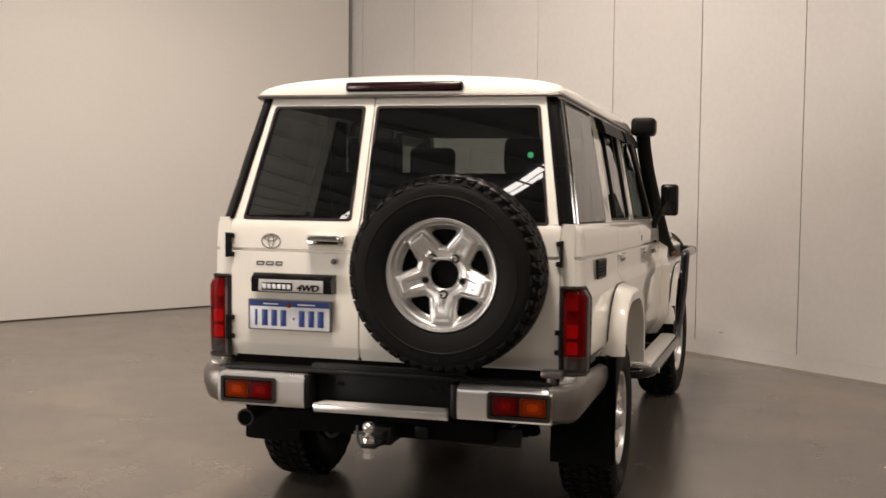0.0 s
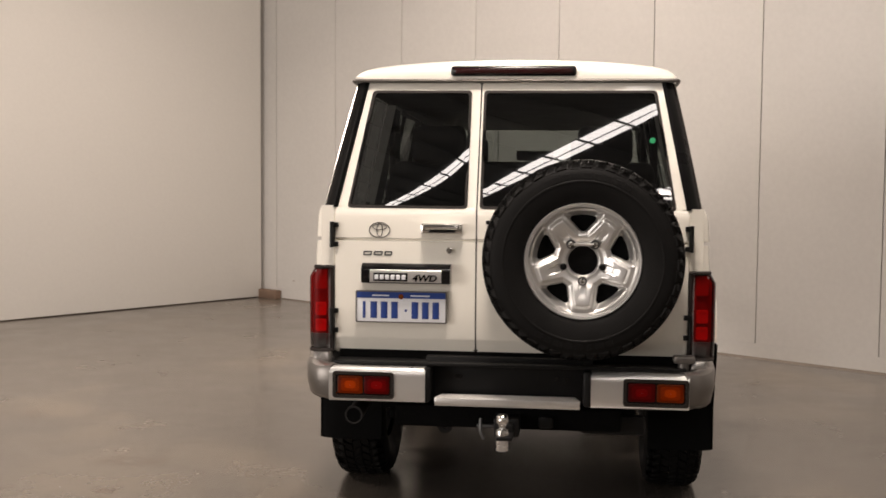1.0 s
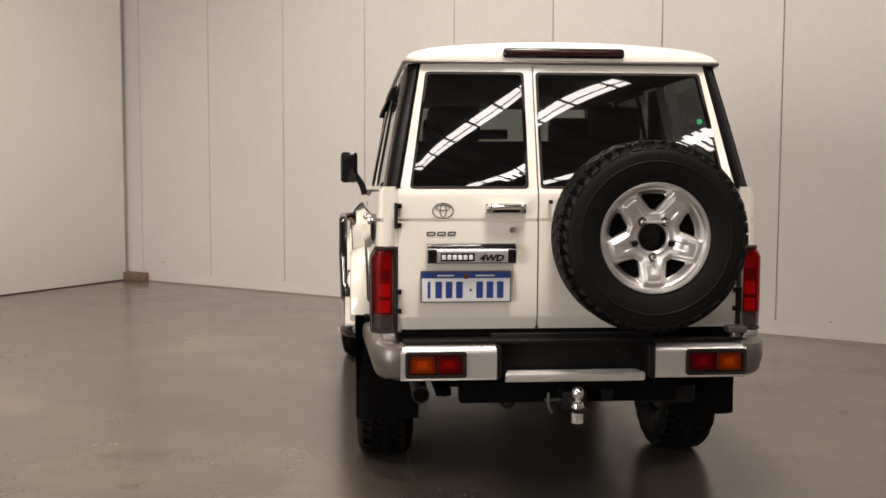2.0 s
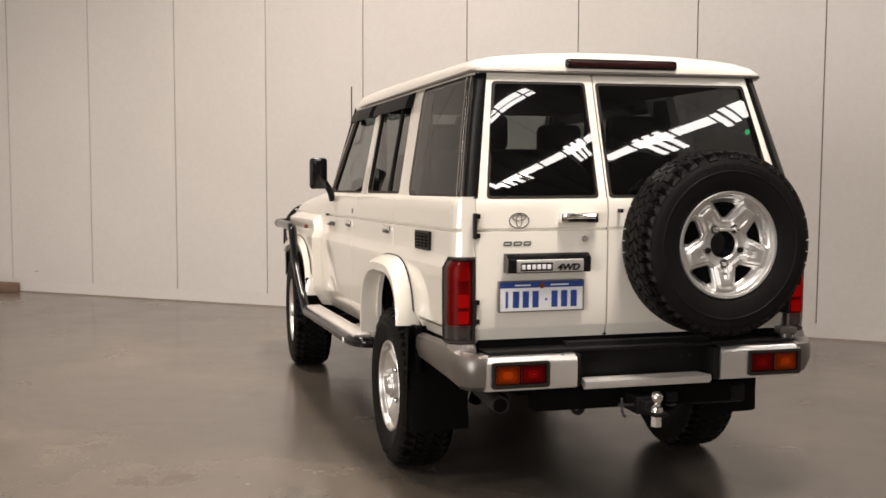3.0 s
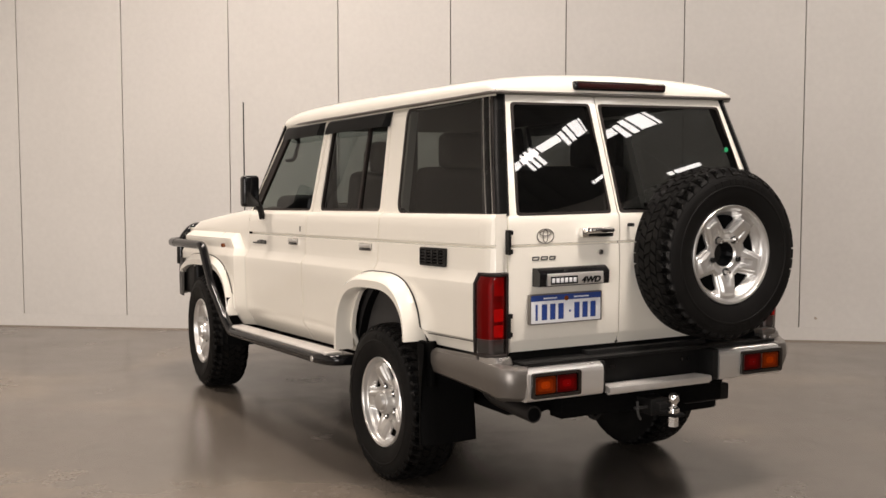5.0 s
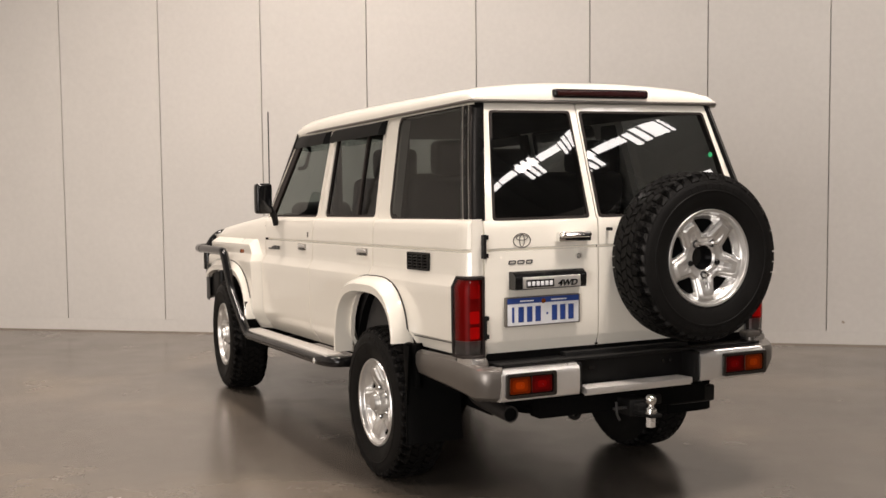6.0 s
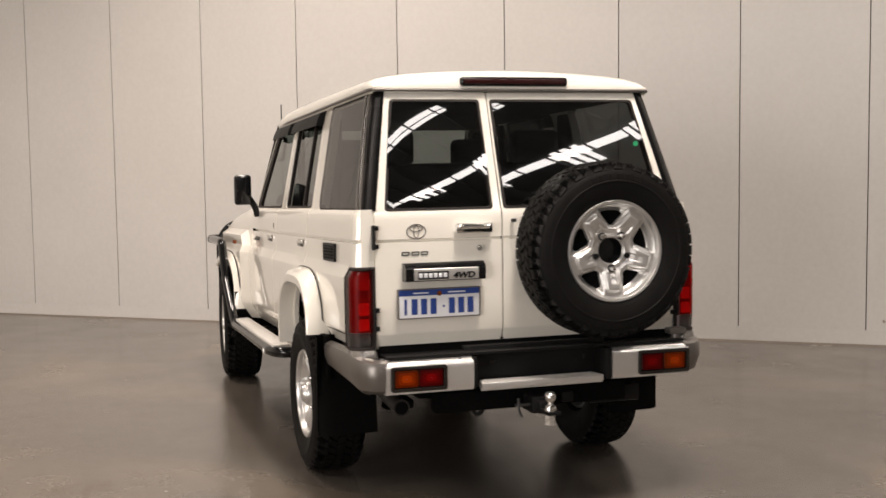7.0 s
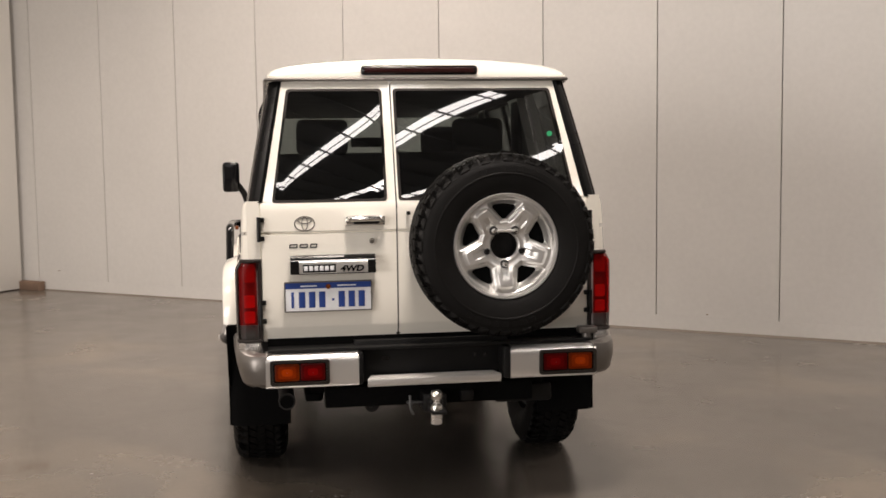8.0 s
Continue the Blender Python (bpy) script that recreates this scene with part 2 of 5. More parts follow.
def part(name, bm, mat, parent=None, label="", rake=False, m=None):
    if rake:
        for v in bm.verts:
            v.co.z -= RAKE * v.co.y
    ob = new(name, finish(name, bm, mat))
    if parent is not None:
        ob.parent = parent
    if m is not None:
        ob.matrix_local = m
    if label:
        tagged(ob, label)
    return ob


def box(x0, x1, y0, y1, z0, z1, r=0.0, seg=2, bm=None):
    own = bmesh.new()
    bmesh.ops.create_cube(own, size=1)
    for v in own.verts:
        v.co = Vector(((x0 + x1) / 2 + v.co.x * (x1 - x0), (y0 + y1) / 2 + v.co.y * (y1 - y0), (z0 + z1) / 2 + v.co.z * (z1 - z0)))
    if r:
        bmesh.ops.bevel(own, geom=own.edges[:], offset=r, segments=seg, affect="EDGES", profile=0.5)
    if bm is None:
        return own
    return join(bm, own)


def join(bm, other):
    me = bpy.data.meshes.new("tmp")
    other.to_mesh(me)
    other.free()
    bm.from_mesh(me)
    bpy.data.meshes.remove(me)
    return bm


def loft(rings, closed=True, caps=True):
    bm = bmesh.new()
    rows = [[bm.verts.new(p) for p in ring] for ring in rings]
    n = len(rows[0])
    for a, b in zip(rows, rows[1:]):
        for i in range(n if closed else n - 1):
            j = (i + 1) % n
            bm.faces.new((a[i], a[j], b[j], b[i]))
    if caps and closed:
        bm.faces.new(rows[0][::-1])
        bm.faces.new(rows[-1])
    return bm


def smooth_path(points, n=8):
    p = [Vector(q) for q in points]
    out = []
    for i in range(len(p) - 1):
        a, b, c, d = p[max(i - 1, 0)], p[i], p[i + 1], p[min(i + 2, len(p) - 1)]
        for k in range(n):
            s = k / n
            out.append(0.5 * ((2 * b) + (c - a) * s + (2 * a - 5 * b + 4 * c - d) * s * s + (3 * b - a - 3 * c + d) * s ** 3))
    return out + [p[-1]]


def round_path(points, r, n=6):
    """The polyline with its corners rounded at radius r."""
    p = [Vector(q) for q in points]
    out = [p[0]]
    for a, b, c in zip(p, p[1:], p[2:]):
        u, w = (a - b), (c - b)
        d = min(r, u.length * 0.48, w.length * 0.48)
        s, e = b + u.normalized() * d, b + w.normalized() * d
        out += [s.lerp(b, k / n).lerp(b.lerp(e, k / n), k / n) for k in range(n + 1)]
    return out + [p[-1]]


def tube(points, r, seg=12, flat=1.0):
    rings = []
    up = Vector((0, 0, 1))
    side = None
    for i, q in enumerate(points):
        d = (Vector(points[min(i + 1, len(points) - 1)]) - Vector(points[max(i - 1, 0)])).normalized()
        if side is None:
            side = d.cross(up if abs(d.z) < 0.9 else Vector((1, 0, 0))).normalized()
        side = (side - d * side.dot(d)).normalized()
        top = side.cross(d).normalized()
        rr = r[i] if isinstance(r, (list, tuple)) else r
        rings.append([Vector(q) + side * math.cos(a) * rr + top * math.sin(a) * rr * flat for a in (2 * math.pi * k / seg for k in range(seg))])
    return loft(rings)


def lathe(profile, seg=48, axis="y", closed=False):
    """profile: (radius, along) turned about the axis through the origin."""
    rings = []
    for r, h in profile:
        ring = []
        for k in range(seg):
            a = 2 * math.pi * k / seg
            c, s = r * math.cos(a), r * math.sin(a)
            ring.append((c, h, s) if axis == "y" else (h, c, s) if axis == "x" else (c, s, h))
        rings.append(ring)
    if closed:
        rings.append(rings[0])
    return loft(rings, caps=not closed)


def quad_loop(corners, r, n=5):
    """A closed loop of 2-D points through the corners, rounded; all loops of as many corners have as many points."""
    p = [Vector(c) for c in corners]
    out = []
    k = len(p)
    for i in range(k):
        a, b, c = p[i - 1], p[i], p[(i + 1) % k]
        rr = r[i] if isinstance(r, (list, tuple)) else r
        u, w = (a - b), (c - b)
        d = min(rr, u.length * 0.45, w.length * 0.45)
        s, e = b + u.normalized() * d, b + w.normalized() * d
        out += [s.lerp(b, q / n).lerp(b.lerp(e, q / n), q / n) for q in range(n + 1)]
    return out


def frame_sheet(outer, inner, place, depth):
    """A ring between two loops of equal count, placed by place((a, b)) and thickened along the vector depth."""
    bm = bmesh.new()
    d = Vector(depth)
    fo, fi = [bm.verts.new(place(p)) for p in outer], [bm.verts.new(place(p)) for p in inner]
    bo, bi = [bm.verts.new(v.co + d) for v in fo], [bm.verts.new(v.co + d) for v in fi]
    n = len(fo)
    for i in range(n):
        j = (i + 1) % n
        bm.faces.new((fo[i], fo[j], fi[j], fi[i]))
        bm.faces.new((bi[i], bi[j], bo[j], bo[i]))
        bm.faces.new((fi[i], fi[j], bi[j], bi[i]))
        bm.faces.new((bo[i], bo[j], fo[j], fo[i]))
    return bm


def fan_sheet(loop, place, depth, steps=6):
    """A filled loop: rings shrinking to its middle, so that the sheet can bend; thickened along depth."""
    bm = bmesh.new()
    d = Vector(depth)
    mid = sum((Vector(p) for p in loop), Vector((0, 0))) / len(loop)
    last = None
    n = len(loop)
    for back in ((False, True) if d.length else (False,)):
        rows = []
        for k in range(steps):
            s = 1 - k / steps
            rows.append([bm.verts.new(place(mid + (Vector(p) - mid) * s) + (d if back else Vector((0, 0, 0)))) for p in loop])
        c = bm.verts.new(place(mid) + (d if back else Vector((0, 0, 0))))
        for a, b in zip(rows, rows[1:]):
            for i in range(n):
                j = (i + 1) % n
                bm.faces.new((a[i], a[j], b[j], b[i]))
        for i in range(n):
            bm.faces.new((rows[-1][i], rows[-1][(i + 1) % n], c))
        if back:
            for i in range(n):
                j = (i + 1) % n
                bm.faces.new((last[i], last[j], rows[0][j], rows[0][i]))
        last = rows[0]
    return bm


def grid_sheet(rows, depth):
    """A grid of points (rows of equal count) thickened along depth."""
    bm = bmesh.new()
    d = Vector(depth)
    f = [[bm.verts.new(p) for p in r] for r in rows]
    b = [[bm.verts.new(Vector(p) + d) for p in r] for r in rows]
    R, C = len(rows), len(rows[0])
    for i in range(R - 1):
        for j in range(C - 1):
            bm.faces.new((f[i][j], f[i][j + 1], f[i + 1][j + 1], f[i + 1][j]))
            bm.faces.new((b[i + 1][j], b[i + 1][j + 1], b[i][j + 1], b[i][j]))
    for i in range(R - 1):
        for j in (0, C - 1):
            bm.faces.new((f[i][j], f[i + 1][j], b[i + 1][j], b[i][j]))
    for j in range(C - 1):
        for i in (0, R - 1):
            bm.faces.new((f[i][j], b[i][j], b[i][j + 1], f[i][j + 1]))
    return bm


def prism(loop, place, depth):
    """A filled polygon given as a loop, thickened along depth (flat ends)."""
    bm = bmesh.new()
    d = Vector(depth)
    f = [bm.verts.new(place(p)) for p in loop]
    b = [bm.verts.new(v.co + d) for v in f]
    bm.faces.new(f)
    bm.faces.new(b[::-1])
    n = len(f)
    for i in range(n):
        j = (i + 1) % n
        bm.faces.new((f[i], b[i], b[j], f[j]))
    return bm


def empty(name, label, category, group="", kind="", m=None):
    ob = new(name)
    ob.empty_display_size = 0.2
    if m is not None:
        ob.matrix_world = m
    return tagged(ob, label, category, group, kind)


# ---------------------------------------------------------------- the hall

U0, U1, V1 = -5.2, 15.0, 20.0
JOINT, PITCH = -4.126, 1.0131


def setting(name, bm, mat, label, category):
    for v in bm.verts:
        v.co = HALL @ v.co
    return tagged(part(name, bm, mat), label, category, kind="structure")


setting("floor", box(U0 - 0.3, U1 + 0.3, -0.4, V1 + 0.3, -0.2, 0.0), M_FLOOR, "polished grey-brown concrete floor with faint stains", "floor")
wall = setting("wall_north", box(U0 - 0.3, U1 + 0.3, -0.25, -0.035, 0, H_TOP), M_GAP, "tall wall of cream insulated steel panels with upright joints", "wall")
setting("baseboard", box(U0, U1, -0.034, -0.0003, 0, 0.1255), M_PANEL, "cream base rail along the panelled wall", "baseboard")
setting("plinth", prism([(-0.0002, -0.002), (0.050, -0.002), (0.046, 0.001), (0.020, 0.004), (0.006, 0.009), (-0.0002, 0.012)], lambda p: Vector((U0, p[0], p[1])), (U1 - U0, 0, 0)), M_FILLET, "low concrete fillet along the foot of the panelled wall", "trim")
setting("wall_east", box(U1, U1 + 0.2, -0.25, V1, 0, H_TOP), M_DARKWALL, "plain grey-brown hall wall", "wall")
# opening for the added fill light; neither it nor its door is seen
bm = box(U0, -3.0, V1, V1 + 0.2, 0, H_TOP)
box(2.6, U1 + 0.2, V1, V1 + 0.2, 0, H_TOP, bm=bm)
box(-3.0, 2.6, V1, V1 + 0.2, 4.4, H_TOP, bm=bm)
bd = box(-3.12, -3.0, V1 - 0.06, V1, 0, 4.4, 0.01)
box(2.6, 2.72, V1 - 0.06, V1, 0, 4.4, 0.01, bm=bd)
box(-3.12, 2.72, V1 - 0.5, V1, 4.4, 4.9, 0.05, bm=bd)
setting("unseen_door_frame", bd, M_STEEL, "unseen door frame added round the fill light", "door")
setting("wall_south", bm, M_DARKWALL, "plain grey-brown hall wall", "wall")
setting("wall_far_west", box(U0 - 0.2, U0, -0.25, V1, 0, H_TOP), M_DARKWALL, "plain grey-brown hall wall", "wall")
# free-standing white partition that stops short of the panelled wall
WA = radians(0.0)
pu, pv = -4.335, 0.060


def partition(u, v, z):
    return (pu - u * math.cos(WA) - v * math.sin(WA), pv + v * math.cos(WA) - u * math.sin(WA), z)


bm = box(0, 0.16, 0, 13.0, 0.013, H_TOP, 0.003)
for v in bm.verts:
    v.co = partition(*v.co)
setting("wall_west", bm, M_PLASTER, "smooth white partition wall with a dark gap along its foot", "wall")
bm = box(0.02, 0.14, 0.02, 13.0, 0.0, 0.013)
for v in bm.verts:
    v.co = partition(*v.co)
setting("trim", bm, M_GAP, "dark recessed foot of the white partition", "trim")
tagged(setting("timber_offcut", box(-4.40, -4.03, 0.012, 0.10, 0.0, 0.10, 0.006), M_TIMBER, "short brown timber block on the floor in the corner", "timber block"), kind="thing")

for k, (u, z, w, h) in enumerate(((1.214, 0.217, 0.040, 0.010), (3.397, 0.150, 0.022, 0.014), (5.130, 0.205, 0.026, 0.022), (-3.820, 0.225, 0.050, 0.008), (0.828, 0.40, 0.006, 0.16))):
    lp = [(u + 0.5 * w * math.cos(a) * (1 + 0.3 * math.sin(3 * a + k)), z + 0.5 * h * math.sin(a) * (1 + 0.3 * math.cos(2 * a + k))) for a in (2 * math.pi * j / 12 for j in range(12))]
    setting("scuff_mark", prism(lp, lambda p: Vector((p[0], 0.0012, p[1])), (0, -0.0008, 0)), M_SCUFF, "small brown scuff on the wall panel", "scuff mark")

# dark roof, its purlins, and the translucent sheets let into it
bm = box(U0 - 0.2, U1 + 0.2, -0.25, V1 + 0.2, H_TOP, H_TOP + 0.1)
for i in range(21):
    v = 0.5 + i * 0.95
    box(U0 - 0.2, U1 + 0.2, v - 0.022, v + 0.022, H_TOP - 0.09, H_TOP - 0.035, bm=bm)
box(6.95, 6.97, -0.25, V1 + 0.2, H_TOP - 0.06, H_TOP - 0.035, bm=bm)
setting("ceiling", bm, M_ROOF, "dark metal roof with purlins and translucent strips", "ceiling")
SHEETS = [(6.78, 7.13, 6.9, V1), (9.74, 10.08, 6.2, V1), (13.3, 13.55, 5.4, 6.4)]
SHEETS += [(9.6, 10.75, v, v + 0.15) for v in (7.30, 7.56, 7.82)]
SHEETS += [(9.55, 10.35, 5.15, 5.68), (9.6, 10.4, 5.76, 5.93), (9.7, 10.45, 6.02, 6.19)]
SHEETS += [(9.9, 10.5, v, v + 0.20) for v in (9.9, 10.3, 10.7, 11.1)]
for a, b, c, d in SHEETS:
    setting("skylight", box(a, b, c, d, H_TOP - 0.028, H_TOP - 0.004), M_SKY, "bright translucent roof sheet between the purlins", "skylight")

# ---------------------------------------------------------------- the car
CAR = pose(-0.016, -0.004, 0.016, 0, 0, 1.2)
car = empty("station_wagon", "cream four-wheel-drive station wagon parked on the concrete floor", "car", m=CAR)

BELT, SILL, DRIP = 1.345, 0.600, 1.872
Y_R, Y_DOOR, Y_B, Y_A = 0.12, 1.12, 2.085, 3.06
R_WHEEL, F_WHEEL = 0.985, 3.715

# half width of the lower body against height (before the rake)
SECTION = [(0.575, 0.742), (0.60, 0.752), (0.63, 0.762), (0.70, 0.778), (0.735, 0.786), (0.745, 0.789), (0.790, 0.802), (0.806, 0.824), (0.825, 0.827), (0.90, 0.828), (1.0, 0.831), (1.045, 0.832), (1.055, 0.830), (1.095, 0.808), (1.105, 0.805), (1.13, 0.804), (1.165, 0.803),
           (1.200, 0.802), (1.2022, 0.782), (1.2118, 0.782), (1.2155, 0.803), (1.28, 0.800), (1.32, 0.795), (1.335, 0.788), (1.345, 0.776)]


def width(z):
    for (a, p), (b, q) in zip(SECTION, SECTION[1:]):
        if z <= b:
            return p + (q - p) * max(0.0, (z - a) / (b - a))
    return SECTION[-1][1]


# half width below the doors, where the side turns under just over the step
ROCKER = [(0.575, 0.745), (0.60, 0.756), (0.63, 0.776), (0.70, 0.818), (0.735, 0.823), (0.745, 0.824), (0.790, 0.8255), (0.806, 0.8262), (0.825, 0.827)]


def side_width(y, z):
    if y < 1.2 or z > 0.825:
        return width(z)
    for (a, p), (b, q) in zip(ROCKER, ROCKER[1:]):
        if z <= b:
            return p + (q - p) * max(0.0, (z - a) / (b - a))


def arch(y, c, half, top, foot):
    """Height of a wheel arch's edge at y: a rounded trapezoid."""
    d = abs(y - c) / half
    if d >= 1:
        return 0.0
    return foot + (top - foot) * (1 - d ** 3.2) ** (1 / 1.8)


def lower_edge(y):
    base = SILL if y > 1.2 else 0.742
    return max(base, arch(y, 1.0, 0.44, 1.01, 0.55), arch(y, F_WHEEL + 0.02, 0.52, 1.0, 0.5), 0.97 if y > 4.05 else 0.0)


def wing_edge(z):
    """Where the front wing begins to stand out from the doors."""
    return 3.078 + 1.15 * max(0, z - 1.055)


def bulge(y, z):
    """The front wing stands out from the doors, below its shoulder."""
    s = min(1, max(0, (y - wing_edge(z)) / 0.075))
    f = min(1, max(0, (1.197 - z) / 0.03))
    return 0.050 * s * f


def side_panel(s, y0, y1, n, top=None, wing=False):
    """A panel of the lower body side: s = -1 left, 1 right."""
    rows = []
    levels = [z for z, _ in SECTION]
    for z in levels:
        row = []
        ys = [y0 + (y1 - y0) * k / n for k in range(n + 1)]
        if wing:
            e = wing_edge(z)
            ys = [y0, e, e + 0.075] + [e + 0.075 + (y1 - e - 0.075) * k / (n - 2) for k in range(1, n - 1)]
        for y in ys:
            zz = max(z, lower_edge(y))
            cap = top(y) if top else BELT
            zz = min(zz, cap) if zz > cap else zz
            row.append((s * (side_width(y, zz) + bulge(y, zz)), y, zz))
        rows.append(row)
    return grid_sheet(rows, (-s * 0.022, 0, 0))


def bonnet_line(y):
    return 1.35 - 0.075 * max(0, (y - 3.2)) - 0.02 * max(0, y - 3.9)


def green_x(z):
    """Half width of the glasshouse against height."""
    t = (z - BELT) / (DRIP - BELT)
    return 0.760 - 0.090 * t - 0.012 * t * t


def green(s, inset=0.0):
    return lambda p: Vector((s * (green_x(p[1]) - inset), p[0], p[1]))


SIDES = (("left", -1), ("right", 1))
for side, s in SIDES:
    part("rear_quarter_panel", side_panel(s, Y_R, Y_DOOR - 0.004, 30), M_WHITE, car, rake=True)
    rear_door = part("side_door", side_panel(s, Y_DOOR + 0.004, Y_B - 0.004, 26), M_WHITE, car, rake=True)
    front_door = part("side_door", side_panel(s, Y_B + 0.004, Y_A - 0.003, 26), M_WHITE, car, rake=True)
    part("front_wing", side_panel(s, Y_A + 0.003, 4.32, 66, lambda y: 1.1995, True), M_WHITE, car, rake=True)
    # upper frames of the side doors
    fr_o = quad_loop([(2.09, 1.338), (3.15, 1.338), (2.74, 1.868), (2.06, 1.868)], 0.01)
    fr_i = quad_loop([(2.120, 1.352), (3.135, 1.352), (2.736, 1.845), (2.105, 1.845)], 0.035)
    part("door_frame", frame_sheet(fr_o, fr_i, green(s), (-s * 0.035, 0, 0)), M_WHITE, front_door, rake=True)
    fr_s = quad_loop([(2.133, 1.364), (3.025, 1.364), (2.66, 1.833), (2.118, 1.833)], 0.03)
    part("window_seal", frame_sheet(fr_i, fr_s, green(s, 0.006), (-s * 0.02, 0, 0)), M_SEAL, front_door, rake=True)
    part("window_glass", fan_sheet(fr_i, green(s, 0.016), (0, 0, 0)), M_TINTF, front_door, rake=True)
    rr_o = quad_loop([(1.150, 1.338), (2.08, 1.338), (2.05, 1.868), (1.235, 1.868)], 0.01)
    rr_i = quad_loop([(1.190, 1.352), (1.985, 1.352), (2.000, 1.845), (1.268, 1.845)], 0.035)
    part("door_frame", frame_sheet(rr_o, rr_i, green(s), (-s * 0.035, 0, 0)), M_WHITE, rear_door, rake=True)
    rr_s = quad_loop([(1.202, 1.364), (1.973, 1.364), (1.987, 1.833), (1.280, 1.833)], 0.03)
    part("window_seal", frame_sheet(rr_i, rr_s, green(s, 0.006), (-s * 0.02, 0, 0)), M_SEAL, rear_door, rake=True)
    part("window_glass", fan_sheet(rr_i, green(s, 0.016), (0, 0, 0)), M_TINTR, rear_door, rake=True)
    part("window_divider", prism([(1.458, 1.352), (1.480, 1.352), (1.512, 1.845), (1.490, 1.845)], green(s, 0.004), (-s * 0.02, 0, 0)), M_SEAL, rear_door, rake=True)
    # smoked weather shields over the door windows
    for owner, a, b, c in ((front_door, 2.10, 2.66, 2.72), (rear_door, 1.225, 2.00, 2.02)):
        rows = []
        for out, z in ((0.008, 1.862), (0.028, 1.850), (0.038, 1.815), (0.040, 1.785)):
            rows.append([(s * (green_x(z) + out * (0.25 if y in (a, c) else 1.0)), y, z) for y in (a, a + 0.02, (a + c) / 2, b, c)])
        part("weather_shield", grid_sheet(rows, (-s * 0.004, 0, 0)), M_SHIELD, owner, "smoked plastic wind deflector", rake=True)
    # C pillar between rear door and quarter window
    part("rear_pillar", prism([(0.945, 1.338), (1.148, 1.338), (1.232, 1.868), (1.025, 1.868)], green(s, 0.001), (-s * 0.04, 0, 0)), M_WHITE, car, rake=True)
    q_o = quad_loop([(0.055, 1.340), (0.985, 1.340), (1.065, 1.866), (0.245, 1.866)], (0.01, 0.07, 0.06, 0.01))
    q_i = quad_loop([(0.075, 1.352), (0.968, 1.352), (1.047, 1.854), (0.255, 1.854)], (0.01, 0.07, 0.06, 0.01))
    part("quarter_window_seal", frame_sheet(q_o, q_i, green(s, -0.004), (-s * 0.02, 0, 0)), M_SEAL, car, rake=True)
    part("quarter_window", fan_sheet(q_i, green(s, -0.005), (0, 0, 0)), M_TINTS, car, "dark tinted side glass", rake=True)
    # gloss black corner pillar wrapping from the side to the back doors
    rows = []
    for k in range(9):
        t = k / 8
        z = 1.338 + (1.868 - 1.338) * t
        xs, xd, yd = green_x(z) + 0.006, 0.722 - 0.096 * t, 0.022 + 0.195 * t
        rows.append([(s * (xs - 0.001), yd + 0.128, z), (s * xs, yd + 0.120, z), (s * (xs + 0.003), yd + 0.112, z), (s * (xs + 0.002), yd + 0.060, z), (s * (xs - 0.006), yd + 0.032, z), (s * (xs - 0.022), yd + 0.012, z), (s * xd, yd - 0.002, z)])
    part("corner_pillar", grid_sheet(rows, (-s * 0.015, 0.01, 0)), M_PILLAR, car, "black corner pillar trim", rake=True)
    for off, tuck in ((0.092, 0.010), (0.044, 0.005)):
        path = [(s * (green_x(1.345 + 0.515 * k / 6) + tuck), 0.022 + 0.195 * k / 6 + off, 1.345 + 0.515 * k / 6) for k in range(7)]
        part("pillar_moulding", tube(path, 0.005, 8), M_STRIP, car, rake=True)
    # body corner beside the back doors
    rows = []
    for z in (0.742, 0.80, 0.95, 1.094, 1.098, 1.2000, 1.2022, 1.2118, 1.2155, 1.30, 1.325, 1.338, 1.345):
        w = width(max(z, 0.83))
        if z < 1.095:
            # let in behind the tail lamp
            rows.append([(s * 0.722, 0.044, z), (s * 0.765, 0.048, z), (s * (w - 0.045), 0.052, z), (s * (w - 0.036), 0.058, z), (s * (w - 0.030), 0.066, z), (s * (w - 0.028), 0.100, z), (s * w, 0.121, z)])
            continue
        rows.append([(s * 0.722, 0.024, z), (s * 0.775, 0.026, z), (s * (w - 0.024), 0.030, z), (s * (w - 0.009), 0.039, z), (s * (w - 0.002), 0.055, z), (s * w, 0.080, z), (s * w, 0.121, z)])
    part("rear_corner", grid_sheet(rows, (-s * 0.02, 0.02, 0)), M_WHITE, car, rake=True)
    part("corner_shelf", prism([(0.69, 0.03), (0.77, 0.035), (0.783, 0.06), (0.780, 0.25), (0.69, 0.25)], lambda p: Vector((s * p[0], p[1], 1.340)), (0, 0, 0.004)), M_WHITE, car, rake=True)

# roof: a crowned shell with rounded ends
YS = [0.205, 0.212, 0.23, 0.27, 0.34, 0.5, 0.8, 1.2, 1.6, 2.0, 2.4, 2.56, 2.67, 2.76]
LIFT = [0.0, 0.42, 0.62, 0.78, 0.88, 0.94, 0.97, 1.0, 1.01, 1.02, 1.01, 0.96, 0.85, 0.60]
PROF = [(1.0, 0.0), (1.0, 0.012), (0.995, 0.028), (0.975, 0.048), (0.94, 0.063), (0.85, 0.081), (0.7, 0.096), (0.5, 0.108), (0.25, 0.116), (0.0, 0.119)]
rows = []
